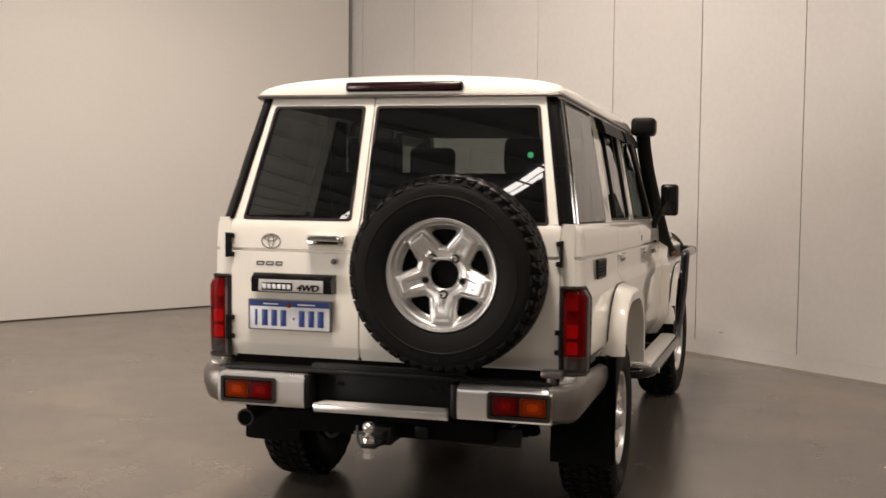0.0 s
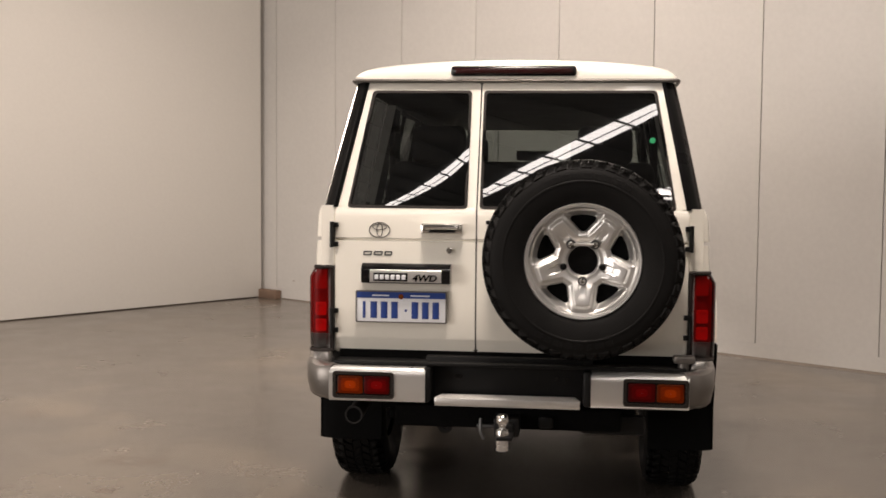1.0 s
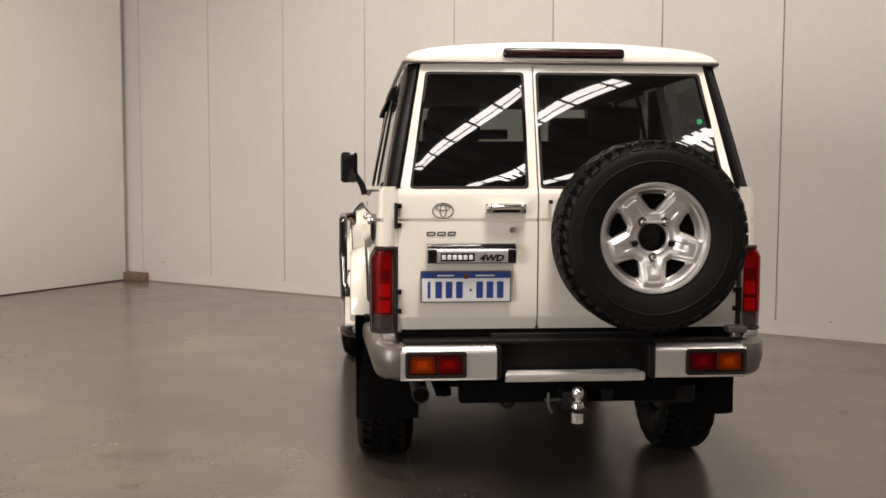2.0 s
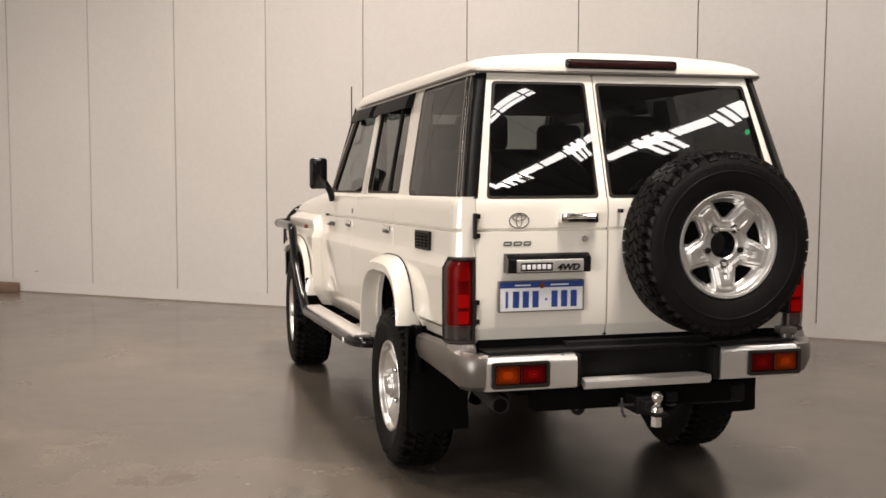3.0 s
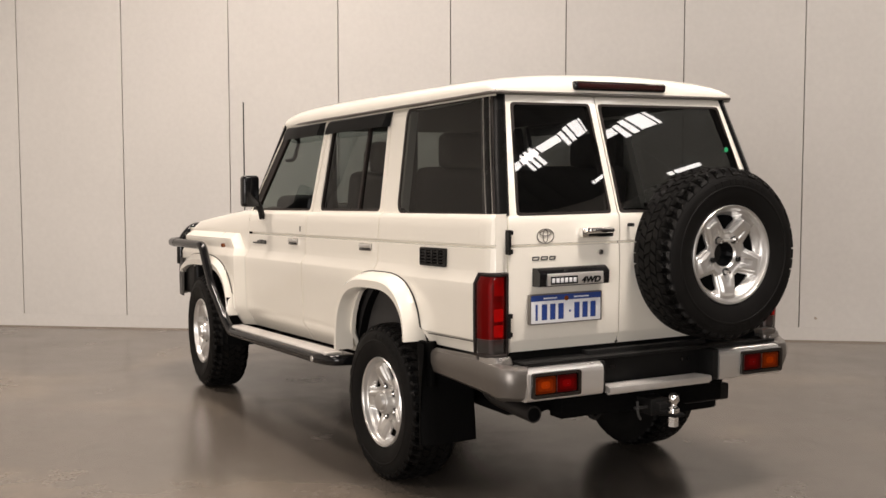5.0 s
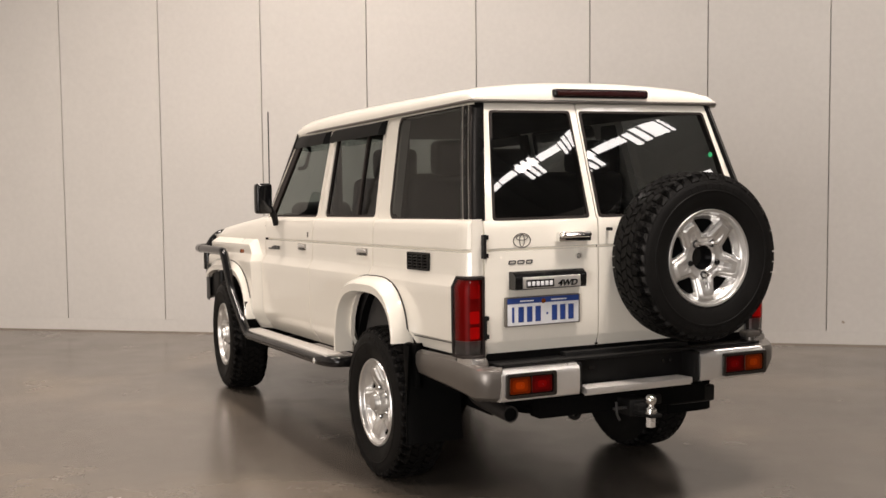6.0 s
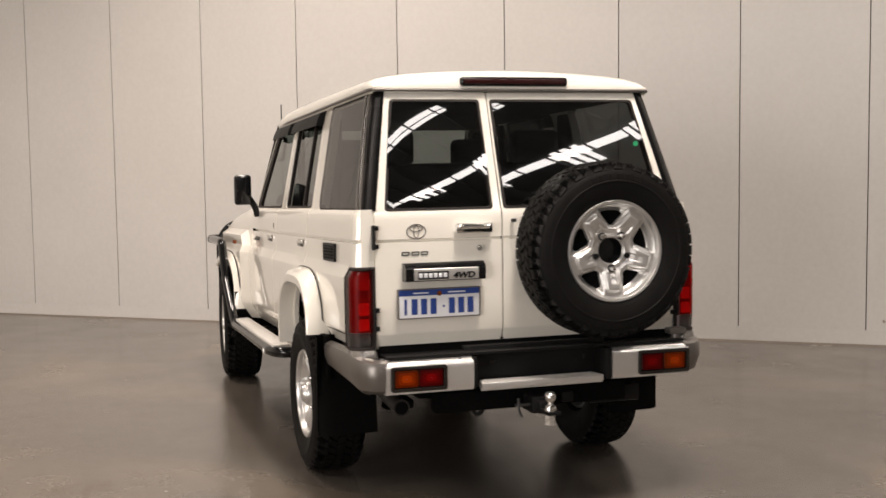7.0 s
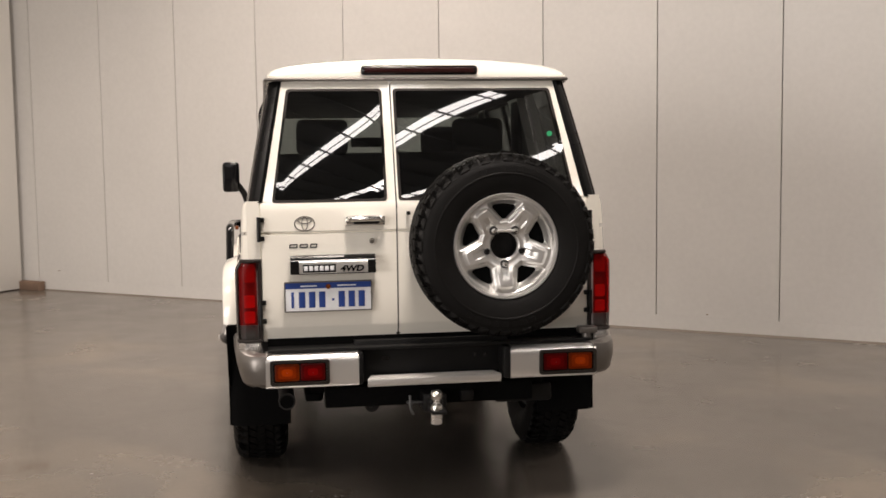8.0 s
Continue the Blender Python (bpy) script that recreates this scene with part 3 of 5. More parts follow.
for y, lift in zip(YS, LIFT):
    w = 0.678 if y < 2.3 else 0.678 - 0.02 * ((y - 2.3) / 0.5) ** 2
    end = 1.0 if y > 0.26 else 0.985 + 0.015 * (y - 0.205) / 0.055
    half = [(w * end * a, y, 1.878 + max((h - 0.007 * h / 0.119) * lift, min(h, 0.012)) + 0.027 * (h / 0.119) * min(1.0, (y - 0.2) / 1.6)) for a, h in PROF]
    rows.append([(-x, y, z) for x, y, z in half] + [(x, y, z) for x, y, z in half[-2::-1]])
part("roof", grid_sheet(rows, (0, 0, -0.02)), M_WHITE, car, "cream roof with rounded edges", rake=True)
edge = [(-0.655, 2.74, 1.874), (-0.680, 2.3, 1.874), (-0.683, 0.25, 1.874), (-0.676, 0.205, 1.874), (0.676, 0.205, 1.874), (0.683, 0.25, 1.874), (0.680, 2.3, 1.874), (0.655, 2.74, 1.874)]
part("drip_rail", tube(round_path(edge, 0.03), 0.008, 8), M_GREY, car, "thin grey roof gutter", rake=True)
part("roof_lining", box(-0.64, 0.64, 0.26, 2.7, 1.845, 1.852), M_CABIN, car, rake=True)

# high brake lamp
brake = part("high_brake_lamp", box(-0.262, 0.262, 0.188, 0.262, 1.892, 1.934, 0.014, 3), M_GLOSS, car, "dark red high brake lamp", rake=True)
part("lens", box(-0.245, 0.245, 0.184, 0.20, 1.900, 1.926, 0.006, 2), M_REDD, brake, rake=True)


# back doors
def door_y(z):
    return 0.02 + 0.36 * max(0.0, z - 1.292) - 0.02 * max(0.0, 1 - abs(z - 1.30) / 0.03) * 0.2


def on_door(out=0.0):
    return lambda p: Vector((p[0], door_y(p[1]) - out, p[1]))


def curved(cx, cz, wx, wz, bow, out=0.0, lean=0.0):
    """A pane that bows outward in its middle."""
    def place(p):
        q = on_door(out)(p)
        q.y += lean * (p[1] - cz)
        q.y -= bow * (1 - min(1, ((p[0] - cx) / wx) ** 2)) + bow * 1.3 * (1 - min(1, ((p[1] - cz) / wz) ** 2))
        # the pane turns in more towards its edges
        q.y += 0.0012 * (min(1, abs((p[0] - cx) / wx)) ** 6 + min(1, abs((p[1] - cz) / wz)) ** 6)
        return q
    return place


def pane_grid(c, place, n=26):
    c = [Vector(p) for p in c]
    rows = []
    for i in range(n + 1):
        a, b = c[0].lerp(c[3], i / n), c[1].lerp(c[2], i / n)
        rows.append([place(a.lerp(b, j / n)) for j in range(n + 1)])
    return loft(rows, closed=False)


def back_door(x0, x1, x0t, x1t, win, lean):
    d = empty("back_door", "", "")
    d.parent = car
    rows = []
    for z, o in ((0.736, -0.030), (0.742, -0.022), (0.795, -0.004), (0.806, 0.0), (0.95, 0.002), (1.10, 0.002), (1.200, 0.0), (1.2025, -0.013), (1.2110, -0.013), (1.2135, 0.0), (1.285, 0.0), (1.30, -0.002), (1.325, -0.004), (1.338, -0.012)):
        rows.append([(x0 + (x1 - x0) * k / 6, 0.02 - o, z) for k in range(7)])
    panel = grid_sheet(rows, (0, 0.03, 0))
    p = part("door_panel", panel, M_WHITE, d, rake=True)
    out = quad_loop([(x0, 1.330), (x1, 1.330), (x1t, 1.866), (x0t, 1.866)], 0.012)
    w = quad_loop(win, 0.018)
    mid = sum((Vector(c) for c in win), Vector((0, 0))) / 4

    def shrink(c, e):
        c = Vector(c)
        return c - Vector((math.copysign(e, c.x - mid.x), math.copysign(e, c.y - mid.y)))
    w2 = quad_loop([shrink(c, 0.011) for c in win], 0.016)
    part("window_surround", frame_sheet(out, w, on_door(0.001), (0, 0.03, 0)), M_WHITE, d, rake=True)
    part("window_seal", frame_sheet(w, w2, on_door(0.008), (0, 0.03, 0)), M_SEAL, d, "black rubber window seal", rake=True)
    wx, wz = abs(win[1][0] - win[0][0]) / 2, abs(win[2][1] - win[1][1]) / 2
    part("window_glass", pane_grid(win, curved(mid.x, mid.y, wx, wz, BOW, -0.002, lean)), M_TINT, d, "dark tinted back window", rake=True)
    return d


BOW = 0.008
door_l = back_door(-0.716, -0.136, -0.622, -0.136, [(-0.668, 1.336), (-0.172, 1.336), (-0.172, 1.833), (-0.592, 1.833)], 0.002)
door_r = back_door(-0.130, 0.716, -0.130, 0.622, [(-0.122, 1.336), (0.668, 1.336), (0.592, 1.833), (-0.122, 1.833)], -0.005)
part("door_seam_strip", box(-0.141, -0.125, 0.036, 0.05, 0.752, 1.33), M_SEAL, car, rake=True)
# hinges
for d, s in ((door_l, -1), (door_r, 1)):
    for z in (1.225, 0.870):
        bm = box(s * 0.724 - 0.006, s * 0.724 + 0.006, -0.004, 0.03, z - 0.052, z + 0.052, 0.003)
        box(s * 0.714 - 0.012, s * 0.714 + 0.012, 0.004, 0.022, z - 0.050, z - 0.030, 0.003, bm=bm)
        box(s * 0.714 - 0.012, s * 0.714 + 0.012, 0.004, 0.022, z + 0.030, z + 0.050, 0.003, bm=bm)
        join(bm, tube([(s * 0.727, -0.006, z - 0.053), (s * 0.727, -0.006, z + 0.053)], 0.007, 8))
        part("hinge", bm, M_BLACK, d, "black door hinge", rake=True)
# handle, lock, badges
bm = box(-0.357, -0.187, -0.012, 0.022, 1.232, 1.276, 0.008)
handle = part("door_handle", bm, M_CHROME, door_l, "chrome pull handle", rake=True)
part("grip", tube(round_path([(-0.342, -0.010, 1.262), (-0.340, -0.028, 1.262), (-0.205, -0.028, 1.262), (-0.203, -0.010, 1.262)], 0.01), 0.011, 8), M_CHROME, handle, rake=True)
part("recess", box(-0.325, -0.215, -0.0145, 0, 1.238, 1.251, 0.002), M_GLOSS, handle, rake=True)
bm = lathe([(0.0, -0.006), (0.010, -0.006), (0.0125, -0.003), (0.0125, 0.02), (0.0, 0.02)], 20)
bmesh.ops.translate(bm, verts=bm.verts, vec=(-0.243, 0.010, 1.166))
lock = part("key_lock", bm, M_CHROME, door_l, rake=True)


def ring(cx, cz, rx, rz, w, y=0.006, seg=40, d=0.012):
    bm = bmesh.new()
    return frame_sheet([(cx + rx * math.cos(a), cz + rz * math.sin(a)) for a in (2 * math.pi * k / seg for k in range(seg))],
                       [(cx + (rx - w) * math.cos(a), cz + (rz - w) * math.sin(a)) for a in (2 * math.pi * k / seg for k in range(seg))],
                       lambda p: Vector((p[0], y, p[1])), (0, d, 0))


bm = ring(-0.531, 1.245, 0.0445, 0.033, 0.0040, 0.0170, 40, 0.006)
join(bm, ring(-0.531, 1.258, 0.030, 0.0125, 0.0030, 0.0166, 40, 0.006))
join(bm, ring(-0.531, 1.246, 0.0135, 0.029, 0.0030, 0.0162, 40, 0.006))
part("emblem", bm, M_CAP, door_l, "chrome oval emblem", rake=True)
bm = bmesh.new()
for a, b in ((-0.600, -0.564), (-0.556, -0.520), (-0.512, -0.480)):
    join(bm, frame_sheet(quad_loop([(a, 1.141), (b, 1.141), (b + 0.003, 1.159), (a + 0.003, 1.159)], 0.006), quad_loop([(a + 0.005, 1.146), (b - 0.005, 1.146), (b - 0.002, 1.154), (a + 0.008, 1.154)], 0.003), lambda p: Vector((p[0], 0.0165, p[1])), (0, 0.006, 0)))
part("model_badge", bm, M_ALLOYD, door_l, "dark chrome badge bars", rake=True)
# lamp garnish over the number plate
garnish = part("plate_lamp_garnish", prism(quad_loop([(0.018, 1.030), (-0.038, 1.030), (-0.042, 1.088), (-0.012, 1.110), (0.018, 1.110)], 0.006, 3), lambda p: Vector((-0.597, p[0], p[1])), (0.364, 0, 0)), M_GLOSS, door_l, "black and chrome lamp housing", rake=True)
part("chrome_face", prism(quad_loop([(-0.030, 1.034), (-0.0475, 1.034), (-0.0440, 1.084), (-0.018, 1.104), (-0.008, 1.101)], 0.005, 3), lambda p: Vector((-0.560, p[0], p[1])), (0.292, 0, 0)), M_BRUSH, garnish, rake=True)
part("name_band", box(-0.545, -0.405, -0.0486, -0.03, 1.039, 1.073, 0.001), M_GLOSS, garnish, rake=True)
bm = bmesh.new()
for k in range(6):
    a = -0.540 + k * 0.0222
    box(a, a + 0.016, -0.0496, -0.04, 1.046, 1.066, 0.001, bm=bm)
part("name_bars", bm, M_PLATE, garnish, rake=True)
fc = bpy.data.curves.new("wheel_drive_text", "FONT")
fc.body, fc.size, fc.extrude, fc.align_x, fc.shear, fc.offset = "4WD", 0.036, 0.0015, "CENTER", 0.2, 0.0012
ft = new("lettering", fc)
dg = bpy.context.evaluated_depsgraph_get()
tm = bpy.data.meshes.new_from_object(ft.evaluated_get(dg))
bpy.data.objects.remove(ft)
tm.materials.append(M_GLOSS)
tx = new("lettering", tm)
tx.parent = garnish
tx.matrix_local = pose(-0.337, -0.0488, 1.043, 90, 0, 0) @ Matrix.Diagonal((1.2, 1, 1, 1))
# number plate
plate = part("number_plate", box(-0.622, -0.252, -0.006, -0.001, 0.869, 0.994, 0.002), M_PLATE, door_l, "white number plate with a blue band", rake=True)
part("plate_frame", frame_sheet(quad_loop([(-0.625, 0.866), (-0.249, 0.866), (-0.249, 0.997), (-0.625, 0.997)], 0.006), quad_loop([(-0.620, 0.871), (-0.254, 0.871), (-0.254, 0.992), (-0.620, 0.992)], 0.004), lambda p: Vector((p[0], -0.009, p[1])), (0, 0.02, 0)), M_GREY, plate, rake=True)
part("blue_band", box(-0.620, -0.254, -0.0075, -0.004, 0.967, 0.992), M_BLUE, plate, rake=True)
for x, w in ((-0.596, 0.012), (-0.564, 0.028), (-0.521, 0.028), (-0.478, 0.028), (-0.422, 0.010), (-0.394, 0.028), (-0.351, 0.028), (-0.308, 0.028)):
    h0, h1 = (0.884, 0.953) if x != -0.422 else (0.912, 0.922)
    part("number_bar", box(x, x + w, -0.0078, -0.004, h0, h1, 0.002), M_BLUE, plate, "plain blue bar", rake=True)
for x, w in ((-0.556, 0.07), (-0.398, 0.08)):
    part("band_bar", box(x, x + w, -0.0085, -0.005, 0.975, 0.981, 0.001), M_PLATE, plate, rake=True)
bm = lathe([(0.0, -0.0095), (0.011, -0.009), (0.0115, -0.004), (0.0, -0.004)], 16)
bmesh.ops.translate(bm, verts=bm.verts, vec=(-0.437, 0, 0.974))
part("plate_crest", bm, M_AMBER, plate, rake=True)
# green disc sticker inside the back window
bm = lathe([(0.0, 0.0), (0.012, 0.0), (0.012, 0.002), (0.0, 0.002)], 20)
bmesh.ops.translate(bm, verts=bm.verts, vec=(0.572, door_y(1.62) - 0.022, 1.622))
part("sticker", bm, M_GREEN, door_r, "small green disc sticker", rake=True)
# bump stop and keyway on the right back door
part("door_buffer", box(-0.092, -0.078, -0.018, 0.02, 1.274, 1.290, 0.004), M_BLACK, door_r, rake=True)

# tail lamps
def lamp_ring(s, z, o=0.0):
    """A level line round a tail lamp, standing o proud."""
    ww = 0.824
    if z < 0.83:
        ww -= 0.004 * (0.83 - z) / 0.09
    if z > 1.05:
        ww -= 0.022 * (z - 1.05) / 0.04
    return [(s * 0.727, 0.018 - o, z), (s * 0.745, 0.006 - o, z), (s * 0.770, 0.003 - o, z), (s * (ww - 0.035), 0.004 - o, z), (s * (ww - 0.016 + o * 0.5), 0.012 - o * 0.7, z), (s * (ww - 0.004 + o * 0.8), 0.028, z), (s * (ww + o), 0.055, z), (s * (ww + o * 0.6), 0.117, z)]


def lens_line(s, z):
    """The lens stands inside the black surround, all round."""
    ln = lamp_ring(s, z, 0.006)
    ln[0] = (s * 0.740, ln[1][1] + 0.001, z)
    ln[1] = (s * 0.750, ln[1][1] - 0.001, z)
    ln[-1] = (ln[-1][0], 0.110, z)
    return ln


for side, s in SIDES:
    lampo = part("tail_lamp", grid_sheet([lamp_ring(s, z, -0.010) for z in (0.742, 0.775, 0.83, 0.95, 1.05, 1.092)], (-s * 0.006, 0.006, 0)), M_CELL, car, "red and clear tail lamp cluster", rake=True)
    foot, head = lamp_ring(s, 0.746, 0.0015), lamp_ring(s, 1.090, 0.0015)
    flank = [lamp_ring(s, z, 0.0015)[-1] for z in (0.80, 0.95, 1.05)]
    near = [lamp_ring(s, z, 0.0015)[0] for z in (1.05, 0.95, 0.80)]
    part("lamp_surround", tube(foot + flank + head[::-1] + near + [foot[0]], 0.0085, 8), M_SEAL, lampo, rake=True)
    for nm, mt, a, b in (("clear_lens", M_CLEAR, 0.755, 0.8155), ("red_lens", M_RED, 0.8165, 1.083)):
        part(nm, loft([lens_line(s, a + (b - a) * k / 8) for k in range(9)], closed=False), mt, lampo, rake=True)
    # cells behind the lens: bright boxes at the inner side, a dull back round the corner
    for a, b, x0, x1, mt in ((0.824, 0.876, 0.750, 0.796, M_BOWL), (0.890, 0.945, 0.750, 0.796, M_BOWL), (1.000, 1.078, 0.748, 0.796, M_HALO), (0.765, 0.806, 0.750, 0.792, M_CELL)):
        bm = frame_sheet(quad_loop([(x0, a), (x1, a), (x1, b), (x0, b)], 0.008, 3), quad_loop([(x0 + 0.010, a + 0.010), (x1 - 0.010, a + 0.010), (x1 - 0.010, b - 0.010), (x0 + 0.010, b - 0.010)], 0.006, 3), lambda p: Vector((s * p[0], 0.0055, p[1])), (0, 0.0015, 0))
        join(bm, prism(quad_loop([(x0 + 0.009, a + 0.009), (x1 - 0.009, a + 0.009), (x1 - 0.009, b - 0.009), (x0 + 0.009, b - 0.009)], 0.006, 3), lambda p: Vector((s * p[0], 0.0085, p[1])), (0, 0.002, 0)))
        part("lamp_cell", bm, mt, lampo, rake=True)

# rear bumper
bumper = empty("rear_bumper", "", "")
bumper.parent = car
for x0, x1, lx0, lx1, inner in ((-0.712, -0.321, -0.690, -0.449, -1), (0.337, 0.718, 0.466, 0.712, 1)):
    loop = quad_loop([(-0.120, 0.556), (-0.126, 0.590), (-0.126, 0.672), (-0.110, 0.698), (0.0, 0.703), (0.0, 0.556)], 0.012, 3)
    part("steel_face", prism(loop, lambda p: Vector((x0, p[0], p[1])), (x1 - x0, 0, 0)), M_BRUSH, bumper, "brushed steel bumper section", rake=True)
    part("top_ridge", tube([(x0 + 0.02, -0.055, 0.706), (x1 - 0.06, -0.055, 0.706)], 0.006, 6), M_GREY, bumper, rake=True)
    lm = part("bumper_lamp", frame_sheet(quad_loop([(lx0 - 0.004, 0.570), (lx1 + 0.004, 0.570), (lx1 + 0.004, 0.678), (lx0 - 0.004, 0.678)], 0.014), quad_loop([(lx0 + 0.009, 0.583), (lx1 - 0.009, 0.583), (lx1 - 0.009, 0.666), (lx0 + 0.009, 0.666)], 0.008), lambda p: Vector((p[0], -0.137, p[1])), (0, 0.02, 0)), M_FRAME, bumper, "amber and red bumper lamp", rake=True)
    part("lamp_backing", box(lx0 + 0.006, lx1 - 0.006, -0.1275, -0.1262, 0.580, 0.669), M_GLOSS, lm, rake=True)
    a, m_, b = lx0 + 0.014, (lx0 + lx1) / 2, lx1 - 0.014
    pair = (M_LAMPAMB, M_LAMPRED) if inner < 0 else (M_LAMPRED, M_LAMPAMB)
    for x0_, x1_, tint in ((a, m_ - 0.0015, pair[0]), (m_ + 0.0015, b, pair[1])):
        cx, cz, hw, hh = (x0_ + x1_) / 2, 0.6245, (x1_ - x0_) / 2, 0.037
        ll = part("lamp_lens", loft([[(cx + hw * f * p, -0.1335 - 0.005 * (1 - f ** 4), cz + hh * f * q) for p, q in quad_loop([(-1, -1), (1, -1), (1, 1), (-1, 1)], 0.2, 3)] for f in (1.0, 0.96, 0.8, 0.5, 0.02)], caps=False), tint, lm, rake=True)
        # flat sheets, lighter to the middle, paint the glow inside each lens
        for f, out, mt in ((0.97, 0.1280, M_GLOWRIM), (0.72, 0.1288, M_CELL), (0.42, 0.1296, M_HALO)):
            part("glow_layer", prism([(cx + hw * f * p, cz + hh * f * q) for p, q in quad_loop([(-1, -1), (1, -1), (1, 1), (-1, 1)], 0.2 + 0.9 * (1 - f), 4)], lambda p: Vector((p[0], -out, p[1])), (0, 0.0006, 0)), mt, ll, rake=True)
for side, s in SIDES:
    rows = []
    plan = [(0.708, -0.122), (0.748, -0.116), (0.780, -0.100), (0.805, -0.072), (0.822, -0.030), (0.832, 0.03), (0.840, 0.15), (0.848, 0.30), (0.856, 0.46)]
    for f in (0.0, 0.06, 0.15, 0.5, 0.82, 0.93, 1.0):
        row = []
        for i, (x, y) in enumerate(plan):
            lo = 0.552 if i < 5 else 0.552 + 0.06 * (i - 4) / 4
            hi = 0.706 if i < 3 else 0.712 + 0.022 * min(1, (i - 3) / 3)
            ins = {0.0: 0.055, 0.06: 0.030, 0.15: 0.014, 0.93: 0.006, 1.0: 0.022}.get(f, 0.0)
            row.append((s * (x - ins * (0.4 if i < 2 else 1)), y + ins * (1 if i < 4 else 0), lo + (hi - lo) * f))
        rows.append(row)
    part("bumper_end_cap", grid_sheet(rows, (-s * 0.02, 0.02, 0)), M_GREY, bumper, "grey painted bumper corner", rake=True)
    cap = loft([[(s * (0.775 + (x - 0.775) * k), 0.03 + (y - 0.03) * k, z) for x, y in quad_loop([(0.722, -0.040), (0.800, -0.036), (0.826, 0.02), (0.828, 0.10), (0.722, 0.10)], 0.022, 4)] for k, z in ((1.0, 0.698), (1.02, 0.706), (0.99, 0.716), (0.93, 0.730), (0.86, 0.741))])
    part("corner_cap", cap, M_CAP, bumper, "rounded grey metal corner cap", rake=True)
part("recess_panel", box(-0.33, 0.345, -0.02, 0.03, 0.555, 0.735, 0.004), M_BLACK, bumper, rake=True)
for x0, x1 in ((-0.330, -0.300), (0.305, 0.345)):
    part("recess_cheek", box(x0, x1, -0.118, 0.0, 0.556, 0.700, 0.012), M_BLACK, bumper, rake=True)
part("top_pad", box(-0.70, 0.71, -0.09, 0.045, 0.703, 0.716, 0.003), M_BLACK, bumper, "black bumper top pad", rake=True)
# dark sheet in place of the shade between bumper and door sill
part("sill_shade_panel", box(-0.70, 0.70, 0.035, 0.07, 0.64, 0.75), M_UNDER, bumper, rake=True)
step = part("bumper_step", loft([[(-x, y, z), (x + 0.012, y, z)] + [(x + 0.012, y + 0.012, z - 0.03), (-x, y + 0.012, z - 0.03)] for x, y, z in ((0.283, -0.119, 0.576), (0.283, -0.112, 0.581), (0.262, -0.030, 0.584))]), M_STEP, bumper, "ribbed bright step plate", rake=True)
part("step_lip", box(-0.283, 0.295, -0.122, -0.108, 0.554, 0.579, 0.004), M_BRUSH, step, rake=True)
for k in range(4):
    part("step_rib", box(-0.272 + 0.006 * k, 0.284 - 0.006 * k, -0.100 + k * 0.017, -0.092 + k * 0.017, 0.5775 + 0.001 * k, 0.5822 + 0.001 * k, 0.001), M_STEP, step, rake=True)
for x in (-0.205, -0.19, 0.20, 0.24):
    bm = lathe([(0.0, -0.024), (0.010, -0.024), (0.010, 0.0), (0.0, 0.0)], 12)
    bmesh.ops.translate(bm, verts=bm.verts, vec=(x, 0, 0.655))
    part("bolt_hole", bm, M_GLOSS, bumper, rake=True)

